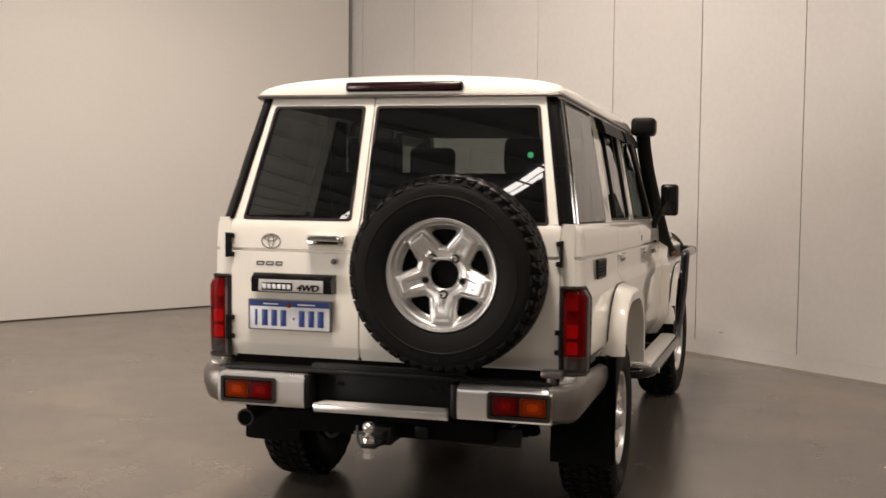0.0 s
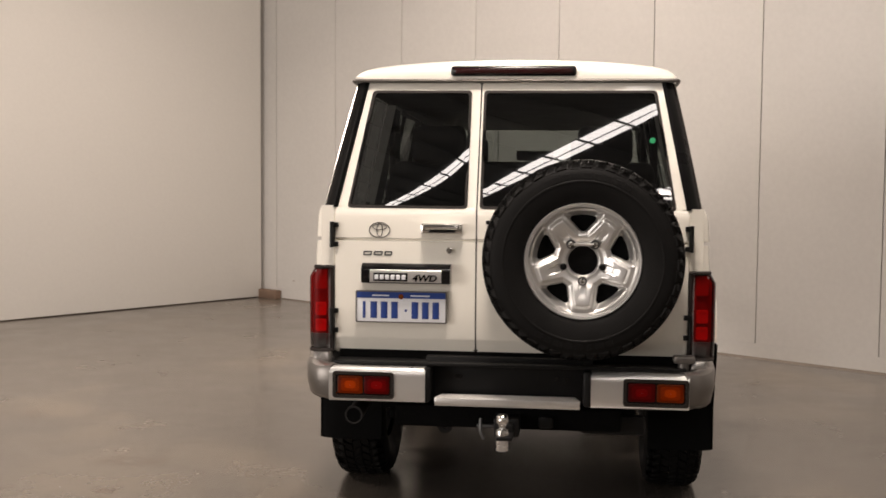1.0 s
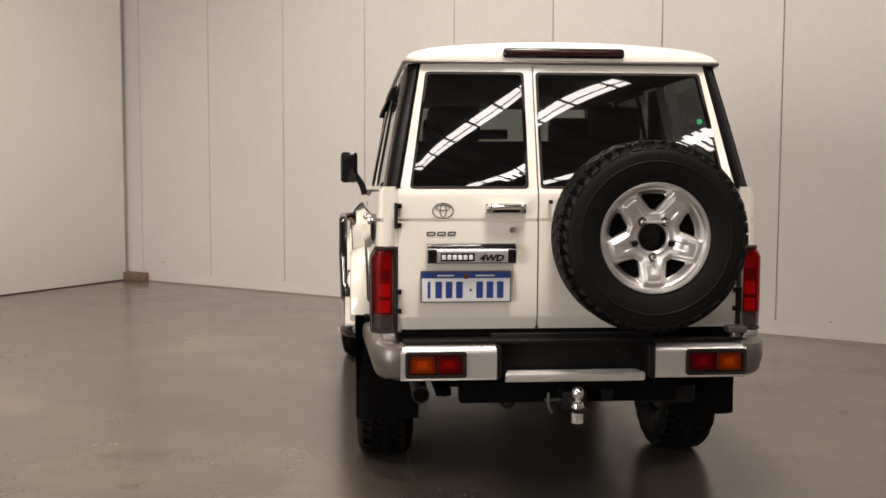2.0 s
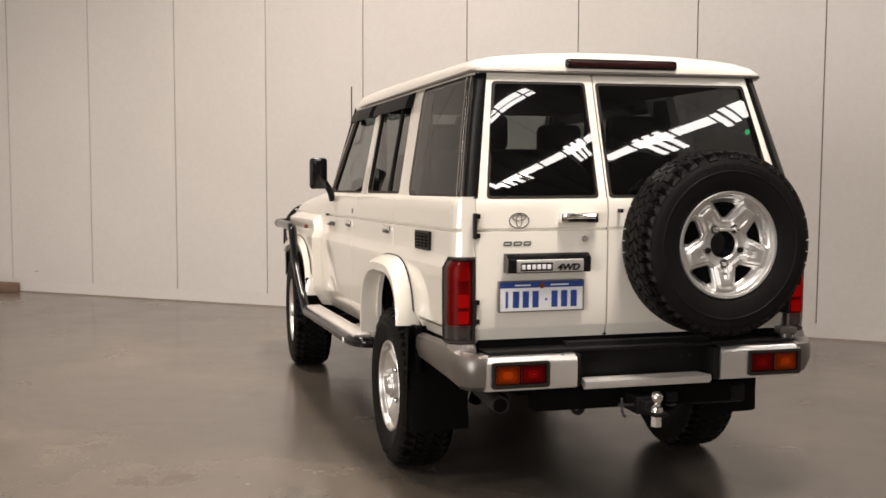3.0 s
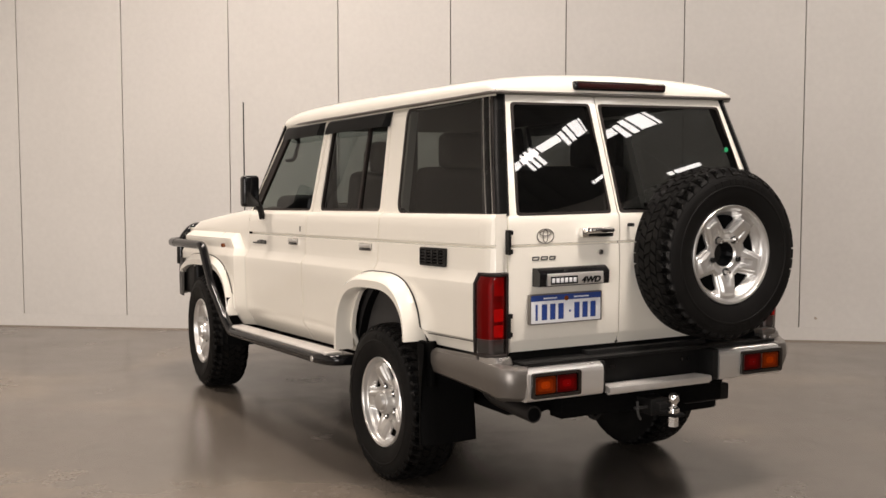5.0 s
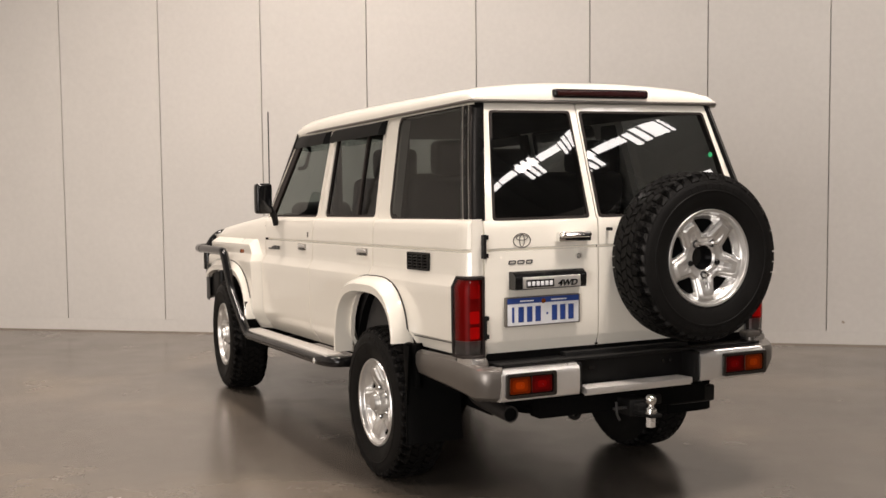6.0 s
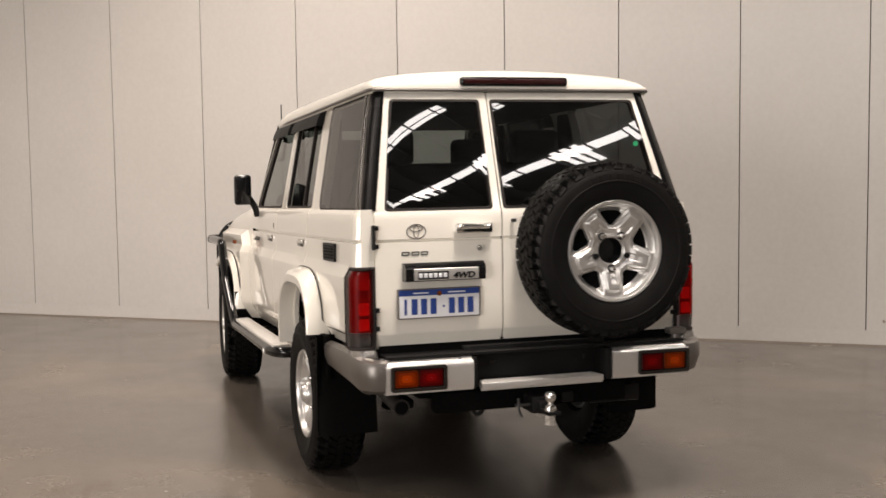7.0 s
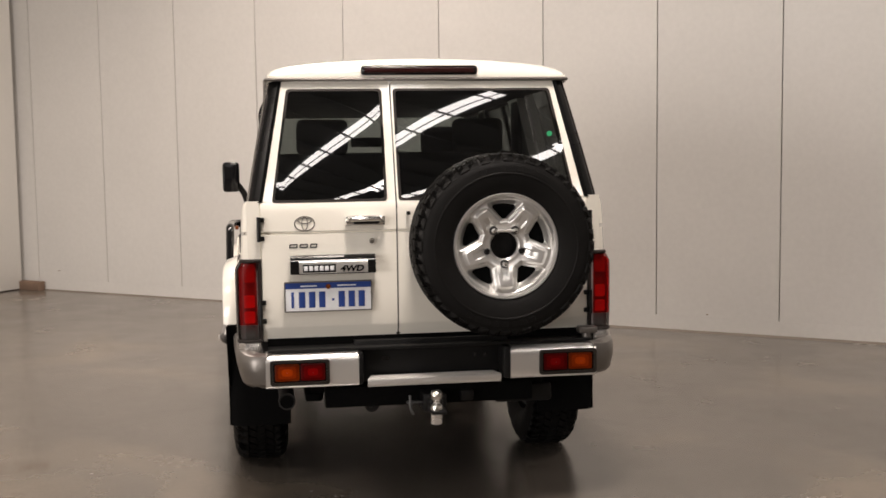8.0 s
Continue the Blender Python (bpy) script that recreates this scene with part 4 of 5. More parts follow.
# wheel-arch flares
for side, s in SIDES:
    for nm, c, half, top, foot_r, foot_f, w, lean, rise in (("rear_flare", 1.0, 0.462, 1.055, 0.75, 0.63, 0.908, 0.66, 0.84), ("front_flare", F_WHEEL + 0.02, 0.555, 1.045, 0.66, 0.90, 0.918, 0.86, 0.86)):
        rows = []
        for k in range(33):
            a = math.pi * k / 32
            ca, sa = -math.cos(a), math.sin(a)
            ex = lambda v, e: math.copysign(abs(v) ** e, v)
            foot = foot_r + (foot_f - foot_r) * k / 32
            ey, ez = (lean, rise) if ca < 0 else (0.62, 0.72)
            reach = 0.388 if nm == "rear_flare" and ca < 0 else half
            yo, zo = c + reach * ex(ca, ey), foot + (top - foot) * ex(sa, ez)
            yi, zi = c + (reach - 0.035) * ex(ca, ey), foot + (top - foot - 0.075) * ex(sa, ez)
            ym, zm = c + (reach - 0.012) * ex(ca, ey), foot + (top - foot - 0.022) * ex(sa, ez)
            base = width(min(max(zo, 0.64), 1.2)) + bulge(yo, zo)
            rows.append([(s * (base - 0.012), yo, zo), (s * (base + 0.012), yo, zo), (s * (w - 0.012), ym, zm), (s * w, (ym * 0.7 + yi * 0.3), (zm * 0.7 + zi * 0.3)), (s * (w - 0.002), yi, zi), (s * (w - 0.014), yi, zi - 0.004), (s * 0.806, yi, zi - 0.004)])
        part(nm, loft(rows, closed=False), M_WHITE, car, "cream wheel-arch flare", rake=True)
        rim_line = [Vector(r[0]) + Vector((s * 0.014, 0, 0)) for r in rows]
        part("flare_piping", tube(rim_line, 0.005, 6), M_SEAL, car, rake=True)
        inner = []
        for k in range(25):
            a = math.pi * k / 24
            inner.append([(s * x, c - (half - 0.06) * math.cos(a), 0.45 + (top - 0.49) * math.sin(a)) for x in (0.35, 0.60, 0.80)])
        part("wheel_well", loft(inner, closed=False), M_UNDER, car, rake=True)
        part("well_back", prism([(c - half + 0.06, 0.45), (c + half - 0.06, 0.45), (c + half - 0.2, top - 0.04), (c - half + 0.2, top - 0.04)], lambda p: Vector((s * 0.35, p[0], p[1])), (-s * 0.02, 0, 0)), M_UNDER, car, rake=True)
    part("panel_seam", tube([(s * (width(0.80) + 0.0005), y, 0.797 - 0.010 * (y - 0.1)) for y in (0.114, 0.2, 0.35, 0.5, 0.56)], 0.002, 5), M_SEAL, car, rake=True)
    part("flare_liner", box(s * 0.835 - 0.012, s * 0.835 + 0.012, 0.478, 0.60, 0.55, 0.757, 0.004), M_FLAP, car, rake=True)

# ---------------------------------------------------------------- wheels
R_TYRE = 0.390


def tyre_mesh():
    """Axis along y, outer face towards -y."""
    prof = [(0.205, -0.100), (0.222, -0.108), (0.228, -0.113), (0.245, -0.121), (0.285, -0.131), (0.300, -0.132), (0.303, -0.1345), (0.308, -0.1345), (0.311, -0.132), (0.332, -0.130), (0.352, -0.123), (0.365, -0.110), (0.373, -0.092),
            (0.380, -0.045), (0.381, 0.0), (0.380, 0.045), (0.373, 0.092), (0.365, 0.110), (0.352, 0.123), (0.318, 0.132), (0.285, 0.131), (0.245, 0.121), (0.222, 0.108), (0.205, 0.100)]
    return lathe(prof, 72, "y", closed=True)


def block(bm, bottom, top):
    b, t = [bm.verts.new(p) for p in bottom], [bm.verts.new(p) for p in top]
    bm.faces.new(t)
    for i in range(4):
        bm.faces.new((b[i], b[(i + 1) % 4], t[(i + 1) % 4], t[i]))


def polar(r, y, a):
    return (r * math.cos(a), y, r * math.sin(a))


def tread_mesh():
    """Three rows of small centre blocks, and shoulder lugs that run down on to the side walls."""
    bm = bmesh.new()
    n = 48
    rng = random.Random(5)
    for k in range(n):
        for row, (y0, y1, skew, w) in enumerate(((-0.058, -0.023, -0.55, 0.80), (-0.018, 0.018, 0.45, 0.84), (0.023, 0.058, -0.55, 0.80))):
            a0 = 2 * math.pi * (k + 0.37 * row + 0.14 * (rng.random() - 0.5)) / n
            da = 2 * math.pi / n * w / 2
            tilt = lambda y: skew * (y - (y0 + y1) / 2) / R_TYRE
            quad = ((y0, -da), (y1, -da), (y1, da), (y0, da))
            block(bm, [polar(0.376, y, a0 + d + tilt(y)) for y, d in quad], [polar(R_TYRE, y * 0.99, a0 + d * 0.92 + tilt(y)) for y, d in quad])
        for sg in (-1, 1):
            a0 = 2 * math.pi * (k + 0.25 * sg) / n
            da = 2 * math.pi / n * 0.445
            lean = 0.018 * (1 if k % 2 else 0.6)
            line = ((0.063, 0.3895), (0.094, 0.3855), (0.112, 0.374), (0.1235, 0.354 if k % 2 else 0.360))
            for (ya, ra), (yb, rb) in zip(line, line[1:]):
                pa, pb = (ya - 0.063) * lean / 0.06, (yb - 0.063) * lean / 0.06
                quad = ((ya, ra, -da + pa), (yb, rb, -da + pb), (yb, rb, da + pb), (ya, ra, da + pa))
                block(bm, [polar(r - 0.016, sg * (y - 0.008), a0 + d) for y, r, d in quad], [polar(r, sg * y, a0 + d * 0.96) for y, r, d in quad])
    return bm


def rim_face(hub_r=0.054):
    """Five raised spokes, flared towards the lip, with sloping pockets and windows between them; axis along y."""
    NR, NA = 60, 400
    bm = bmesh.new()
    r0, r1 = hub_r, 0.2135

    def ease(v):
        v = min(1.0, max(0.0, v))
        return v * v * (3 - 2 * v)

    def pocket(r, a, side_in=0.0, lip_in=0.0):
        """Distance into the nearest pocket, a triangle with its point to the hub and its corners rounded."""
        k = (a - math.pi / 2) / (2 * math.pi / 5)
        d = (k - round(k)) * (2 * math.pi / 5)
        u, v = abs(r * math.sin(d)), r * math.cos(d)
        side = ((v - 0.104) * 0.076 - (u - 0.014) * 0.080) / 0.1103 - side_in
        lip = 0.2015 - r - lip_in
        c = 0.017
        p, q = max(0.0, c - side), max(0.0, c - lip)
        point = v - 0.110 - side_in * 0.7
        return min(c - math.hypot(p, q) if p and q else min(side, lip), point + 0.004)

    def height(r, a):
        d = pocket(r, a)
        # the dish from the hub face out to the ring inside the lip
        ring = -0.070 - 0.020 * ease((r - 0.075) / 0.11)
        y = ring + 0.034 * ease(d / 0.026)
        # spokes stand proud of the dish, with a bevel along the pockets and a facet at the outer end
        crest = 0.014 * ease((r - 0.070) / 0.050)
        y -= crest * ease((-d - 0.001) / 0.014) * ease((0.188 - r) / 0.020)
        y += 0.012 * ease((0.066 - r) / 0.012)
        # flute down the middle of a spoke, out from its nut
        k = (a + math.pi / 2) / (2 * math.pi / 5)
        off = abs(k - round(k)) * (2 * math.pi / 5) * r
        y += 0.005 * ease((0.017 - off) / 0.006) * ease((r - 0.078) / 0.012) * ease((0.150 - r) / 0.03)
        return y - 0.026 * ease((r - 0.2005) / 0.010)

    def is_window(r, a):
        return pocket(r, a, 0.0125, 0.0245) > 0

    front = [[bm.verts.new((r * math.cos(a), height(r, a), r * math.sin(a))) for a in (2 * math.pi * j / NA for j in range(NA))] for r in (r0 + (r1 - r0) * i / NR for i in range(NR + 1))]
    for i in range(NR):
        r = r0 + (r1 - r0) * (i + 0.5) / NR
        for j in range(NA):
            a = 2 * math.pi * (j + 0.5) / NA
            if is_window(r, a):
                continue
            k = (j + 1) % NA
            bm.faces.new((front[i][j], front[i][k], front[i + 1][k], front[i + 1][j]))
    for v in [v for v in bm.verts if not v.link_faces]:
        bm.verts.remove(v)
    rimv = [v for v in bm.verts if any(len(e.link_faces) == 1 for e in v.link_edges)]
    rimv = [v for v in rimv if 0.07 < math.hypot(v.co.x, v.co.z) < 0.20]
    for _ in range(3):
        bmesh.ops.smooth_vert(bm, verts=rimv, factor=0.5, use_axis_x=True, use_axis_y=False, use_axis_z=True)
    # window walls: the open edges drawn inward
    edges = [e for e in bm.edges if len(e.link_faces) == 1]
    ext = bmesh.ops.extrude_edge_only(bm, edges=edges)
    for v in [g for g in ext["geom"] if isinstance(g, bmesh.types.BMVert)]:
        r = math.hypot(v.co.x, v.co.z)
        if r < 0.20:
            v.co.y += 0.007
    return bm


MESH_TYRE = finish("tyre", tyre_mesh(), M_RUBBER, 28)
bm = bmesh.new()
for base in (60, 240):
    for k, w in enumerate((1.0, 0.7, 1.1, 0.8, 1.0, 0.5, 1.1, 0.9)):
        a0, da = math.radians(base + k * 7.0), math.radians(2.5 * w)
        block(bm, [polar(r, -0.128, a0 + d) for r, d in ((0.316, -da), (0.338, -da), (0.338, da), (0.316, da))], [polar(r, -0.1335 + 0.003 * (r > 0.33), a0 + d * 0.92) for r, d in ((0.317, -da), (0.337, -da), (0.337, da), (0.317, da))])
MESH_MARK = finish("raised_lettering", bm, M_RUBBER, 28)
MESH_TREAD = finish("tread", tread_mesh(), M_RUBBER, 28)
MESH_FACE = finish("rim", rim_face(), M_ALLOY, 40)
MESH_BARREL = finish("rim_barrel", lathe([(0.212, -0.110), (0.2145, -0.1165), (0.220, -0.118), (0.224, -0.112), (0.222, -0.100), (0.209, -0.085), (0.190, -0.04), (0.186, 0.08), (0.178, 0.09), (0.180, -0.04), (0.200, -0.082)], 72, "y", closed=True), M_ALLOY, 40)
# black drum put in as the shade inside the rim barrel
MESH_BACK = finish("barrel_shade_disc", lathe([(0.0, -0.005), (0.061, -0.005), (0.064, -0.052), (0.176, -0.052), (0.181, -0.046), (0.177, 0.03), (0.0, 0.03)], 40), M_UNDER)
MESH_NUT = finish("wheel_nut", lathe([(0.0, -0.030), (0.007, -0.029), (0.0115, -0.022), (0.0135, -0.008), (0.0135, 0.012), (0.0, 0.012)], 12), M_CHROME, 20)
MESH_HUB = finish("hub_cap", lathe([(0.0, -0.066), (0.026, -0.066), (0.040, -0.062), (0.044, -0.052), (0.047, -0.046), (0.058, -0.044), (0.062, -0.038), (0.064, -0.010), (0.066, 0.02), (0.0, 0.02)], 36), M_ALLOY)
MESH_STUD = finish("stud_hole", lathe([(0.0, -0.003), (0.011, -0.003), (0.014, 0.006), (0.0, 0.006)], 16), M_GLOSS, 20)
MESH_SEAT = finish("nut_seat", lathe([(0.0, -0.0015), (0.017, -0.0015), (0.019, 0.004), (0.0, 0.004)], 20), M_ALLOYD, 30)
MESH_HOLE = finish("hub_hole", lathe([(0.0, 0.018), (0.050, 0.018), (0.052, -0.020), (0.057, -0.020), (0.058, 0.022), (0.0, 0.022)], 36), M_GLOSS)


def piece(name, me, parent, m, label=""):
    ob = new(name, me)
    ob.parent = parent
    ob.matrix_local = m
    if label:
        tagged(ob, label)
    return ob


def wheel(name, m, label, spare=False):
    w = empty(name, "", "")
    w.parent = car
    w.matrix_local = m
    tagged(w, label)
    ty = piece("tyre", MESH_TYRE, w, Matrix(), "black all-terrain tyre with chunky tread")
    tagged(piece("tread", MESH_TREAD, ty, Matrix()), kind="stuff")
    tagged(piece("raised_lettering", MESH_MARK, ty, Matrix()), kind="stuff")
    r = piece("rim", MESH_FACE, w, Matrix(), "silver five-spoke alloy rim")
    piece("rim_barrel", MESH_BARREL, r, Matrix())
    piece("barrel_shade_disc", MESH_BACK, w, Matrix(), "dark disc standing in for shade behind the spokes")
    if spare:
        piece("hub_hole", MESH_HOLE, r, pose(0, -0.040, 0))
    else:
        piece("hub_cap", MESH_HUB, r, pose(0, -0.066, 0))
    for k in range(5):
        a = math.radians(54 + 72 * k)
        if spare and k in (2, 4):
            piece("stud_hole", MESH_STUD, r, pose(0.078 * math.cos(a), -0.0768, 0.078 * math.sin(a)))
        else:
            piece("nut_seat", MESH_SEAT, r, pose(0.078 * math.cos(a), -0.0752, 0.078 * math.sin(a)))
            piece("wheel_nut", MESH_NUT, r, pose(0.078 * math.cos(a), -0.074 if spare else -0.056, 0.078 * math.sin(a)))
    if spare:
        part("clamp_bar", box(-0.036, 0.036, -0.086, -0.070, 0.057, 0.068, 0.003), M_BRUSH, r)
    return w


wheel("rear_wheel", pose(-0.742, R_WHEEL, 0.373, 0, 14, -90), "road wheel under the rear flare")
wheel("rear_wheel", pose(0.730, R_WHEEL, 0.373, 0, 40, 90), "road wheel under the rear flare")
wheel("front_wheel", pose(-0.815, F_WHEEL, 0.373, 0, 25, -93.2), "road wheel under the front flare")
wheel("front_wheel", pose(0.785, F_WHEEL, 0.373, 0, 60, 86.8), "road wheel under the front flare")
wheel("spare_wheel", pose(0.297, -0.122, 1.148), "spare wheel carried on the back door", True)
bm = box(0.20, 0.40, -0.06, 0.02, 1.05, 1.25, 0.02)
box(0.38, 0.60, -0.02, 0.03, 1.18, 1.22, 0.006, bm=bm)
part("spare_carrier", bm, M_BLACK, door_r, "black spare wheel bracket")
part("carrier_pivot", join(tube([(0.70, -0.035, 0.700), (0.70, -0.035, 0.745)], 0.022, 12), box(0.66, 0.745, -0.06, 0.0, 0.735, 0.765, 0.008)), M_GREY, bumper, "grey carrier pivot on the bumper")

# ---------------------------------------------------------------- underside
part("chassis_rail", box(-0.52, -0.42, 0.05, 4.3, 0.50, 0.64, 0.01), M_UNDER, car, rake=True)
part("chassis_rail", box(0.42, 0.52, 0.05, 4.3, 0.50, 0.64, 0.01), M_UNDER, car, rake=True)
part("floor_pan", box(-0.76, 0.76, 0.06, 3.3, 0.62, 0.68), M_UNDER, car, rake=True)
part("fuel_tank", box(-0.36, 0.40, 0.12, 0.80, 0.42, 0.62, 0.04, 3), M_UNDER, car, rake=True)
part("rear_axle", join(tube([(-0.70, R_WHEEL, 0.39), (0.70, R_WHEEL, 0.39)], 0.05, 14), tube(smooth_path([(0.02, R_WHEEL - 0.17, 0.39), (0.02, R_WHEEL - 0.12, 0.39), (0.02, R_WHEEL, 0.39), (0.02, R_WHEEL + 0.14, 0.39)], 3), [0.05, 0.09, 0.12, 0.135, 0.15, 0.155, 0.16, 0.14, 0.12, 0.06], 16)), M_UNDER, car)
part("front_axle", tube([(-0.76, F_WHEEL, 0.39), (0.76, F_WHEEL, 0.39)], 0.06, 12), M_UNDER, car)
for s in (-1, 1):
    part("leaf_spring", box(s * 0.50 - 0.035, s * 0.50 + 0.035, 0.32, 1.75, 0.40, 0.44, 0.008), M_UNDER, car)
    part("shock_absorber", tube([(s * 0.46, R_WHEEL - 0.14, 0.30), (s * 0.40, R_WHEEL - 0.25, 0.62)], 0.03, 10), M_UNDER, car)
exh = part("exhaust_pipe", join(tube(smooth_path([(-0.625, -0.040, 0.486), (-0.625, 0.12, 0.494), (-0.630, 0.30, 0.520), (-0.60, 0.50, 0.62), (-0.45, 0.62, 0.62)], 5), 0.034, 16), ring(-0.625, 0.488, 0.037, 0.037, 0.006, -0.045, 24)), M_SOOT, car, "sooty steel tailpipe", rake=False)
part("pipe_mouth", lathe([(0.0, 0.0), (0.030, 0.0), (0.030, 0.002), (0.0, 0.002)], 20), M_UNDER, exh, m=pose(-0.625, -0.0425, 0.486))
# tow bar
tow = part("tow_bar", box(-0.46, 0.46, -0.005, 0.085, 0.440, 0.530, 0.008), M_UNDER, car, "black tow bar with chrome ball")
part("receiver", box(-0.045, 0.055, -0.11, 0.05, 0.430, 0.505, 0.006), M_BLACK, tow)
part("hitch_tongue", join(box(-0.028, 0.036, -0.245, -0.05, 0.446, 0.462, 0.004), box(-0.026, 0.034, -0.15, -0.05, 0.436, 0.49, 0.006)), M_BLACK, tow)
bm = lathe([(0.0, 0.547), (0.010, 0.546), (0.019, 0.540), (0.0245, 0.530), (0.025, 0.521), (0.0225, 0.511), (0.016, 0.503), (0.0135, 0.495), (0.016, 0.488), (0.024, 0.484), (0.026, 0.478), (0.026, 0.464), (0.0, 0.464)], 28, "z")
bmesh.ops.translate(bm, verts=bm.verts, vec=(-0.004, -0.212, 0))
part("tow_ball", bm, M_CHROME, tow, "polished tow ball")
bm = lathe([(0.0, 0.445), (0.023, 0.445), (0.023, 0.402), (0.016, 0.400), (0.0, 0.400)], 6, "z")
bmesh.ops.translate(bm, verts=bm.verts, vec=(-0.004, -0.212, 0))
part("ball_nut", bm, M_BRUSH, tow)
part("hitch_pin", join(tube(round_path([(-0.10, -0.08, 0.498), (-0.10, -0.085, 0.44), (-0.085, -0.085, 0.415)], 0.02), 0.006, 8), box(-0.115, -0.02, -0.086, -0.07, 0.462, 0.474, 0.003)), M_ALLOYD, tow)
part("recovery_point", ring(-0.255, 0.455, 0.036, 0.045, 0.017, 0.02, 24, 0.02), M_BLACK, tow)
part("plug_socket", box(0.13, 0.19, -0.03, 0.03, 0.452, 0.50, 0.01), M_BLACK, tow)
part("heat_shield", box(0.30, 0.56, 0.05, 0.09, 0.42, 0.50, 0.01), M_BLACK, car, rake=True)
# mud flaps
for s in (-1, 1):
    rows = []
    for z, lip, drop in ((0.264, 0.535, 0.045), (0.275, 0.535, 0.043), (0.36, 0.530, 0.034), (0.45, 0.515, 0.022), (0.55, 0.490, 0.010), (0.65, 0.462, 0.002), (0.738, 0.445, 0.0)):
        wide = 0.006 * max(0.0, (z - 0.45) / 0.3)
        rows.append([(s * x, y - drop, z) for x, y in ((0.600, 0.530), (0.70, 0.524), (0.80, 0.524), (0.845 + wide, 0.528), (0.870 + wide, 0.538), (0.882 + wide, max(lip + 0.02, 0.525) if lip > 0.5 else 0.522), (0.885 + wide, lip + 0.012))])
    part("mud_flap", grid_sheet(rows, (0, 0.010, 0)), M_FLAP, car, "black rubber mud flap")
    rows = [[(s * x, 3.20 - 0.03 * (0.6 - z), z) for x in (0.70, 0.76, 0.84, 0.915)] for z in (0.35, 0.44, 0.55, 0.66)]
    part("mud_flap", grid_sheet(rows, (0, 0.010, 0)), M_FLAP, car, "black rubber mud flap")

# ---------------------------------------------------------------- steps, rails and bull bar
for s in (-1, 1):
    st = part("side_step", box(s * 0.885 - 0.050, s * 0.885 + 0.050, 1.50, 3.12, 0.580, 0.604, 0.006), M_STEP, car, "side step with ribbed alloy tread and black tube", rake=True)
    for k in range(5):
        x = s * (0.845 + 0.020 * k)
        part("tread_rib", box(x - 0.004, x + 0.004, 1.53, 3.08, 0.603, 0.607, 0.001), M_STEP, st, rake=True)
    path = round_path([(s * 0.72, 1.42, 0.565), (s * 0.90, 1.45, 0.566), (s * 0.935, 1.56, 0.566), (s * 0.935, 3.05, 0.566), (s * 0.935, 3.18, 0.64), (s * 0.945, 3.43, 0.86), (s * 0.945, 3.62, 1.112), (s * 0.945, 4.25, 1.115)], 0.05)
    part("side_rail", tube(path, 0.030, 14), M_GLOSS, st, "gloss black side rail tube", rake=True)
    part("step_bracket", box(s * 0.66 - 0.15, s * 0.66 + 0.15, 2.85, 2.93, 0.52, 0.56, 0.006), M_BLACK, st, rake=True)
    part("step_bracket", box(s * 0.66 - 0.15, s * 0.66 + 0.15, 1.60, 1.68, 0.52, 0.56, 0.006), M_BLACK, st, rake=True)
    bm = lathe([(0.0, -0.004), (0.014, -0.004), (0.016, 0.0), (0.0, 0.0)], 16, "x")
    for v in bm.verts:
        v.co = Vector((s * (0.966 - v.co.x * 1.0), v.co.y + 1.61, v.co.z + 0.562))
    part("step_disc", bm, M_BRUSH, st, rake=True)

bar = empty("bull_bar", "", "")
bar.parent = car
tagged(bar, "black steel bull bar across the nose")
part("main_hoop", tube(round_path([(-0.945, 4.25, 1.115), (-0.94, 4.43, 1.115), (-0.60, 4.66, 1.115), (0.60, 4.66, 1.115), (0.94, 4.43, 1.115), (0.945, 4.25, 1.115)], 0.08), 0.0315, 14), M_GLOSS, bar, rake=True)
for s in (-1, 1):
    part("upper_hoop", tube(round_path([(s * 0.86, 4.43, 0.95), (s * 0.86, 4.43, 1.12), (s * 0.77, 4.42, 1.225), (s * 0.6, 4.52, 1.21), (0, 4.58, 1.20)], 0.12), 0.034, 14), M_GLOSS, bar, rake=True)
    rows = [[(s * x, y, z) for x, y in ((0.55, 4.66), (0.75, 4.60), (0.87, 4.46), (0.90, 4.28))] for z in (0.72, 0.76, 0.95, 1.0)]
    part("wing", grid_sheet(rows, (0, -0.05, 0)), M_BLACK, bar, rake=True)
    part("wing_end", box(s * 0.83 - 0.05, s * 0.83 + 0.05, 4.02, 4.40, 0.74, 1.0, 0.03, 3), M_BLACK, bar, rake=True)
part("channel", box(-0.60, 0.60, 4.56, 4.76, 0.70, 0.92, 0.03), M_BLACK, bar, rake=True)

# nose: bonnet, cowl, grille block
rows = []
for y in (3.066, 3.2, 3.4, 3.7, 4.0, 4.2, 4.30, 4.36, 4.385):
    zc = bonnet_line(y) + 0.022 - (0.0 if y < 4.28 else (y - 4.28) * 0.9)
    half = [(0.800, 1.208), (0.800, 1.216), (0.797, max(1.218, zc - 0.055)), (0.778, max(1.220, zc - 0.026)), (0.73, zc - 0.010), (0.6, zc + 0.004), (0.3, zc + 0.014), (0.0, zc + 0.018)]
    rows.append([(-x, y, z) for x, z in half] + [(x, y, z) for x, z in half[-2::-1]])
part("bonnet", grid_sheet(rows, (0, 0, -0.02)), M_WHITE, car, rake=True)
part("nose_block", box(-0.76, 0.76, 4.20, 4.42, 0.70, 1.20, 0.03), M_BLACK, car, "dark grille and lamp panel", rake=True)
part("engine_bay", box(-0.70, 0.70, 3.1, 4.25, 0.60, 1.10), M_UNDER, car, rake=True)
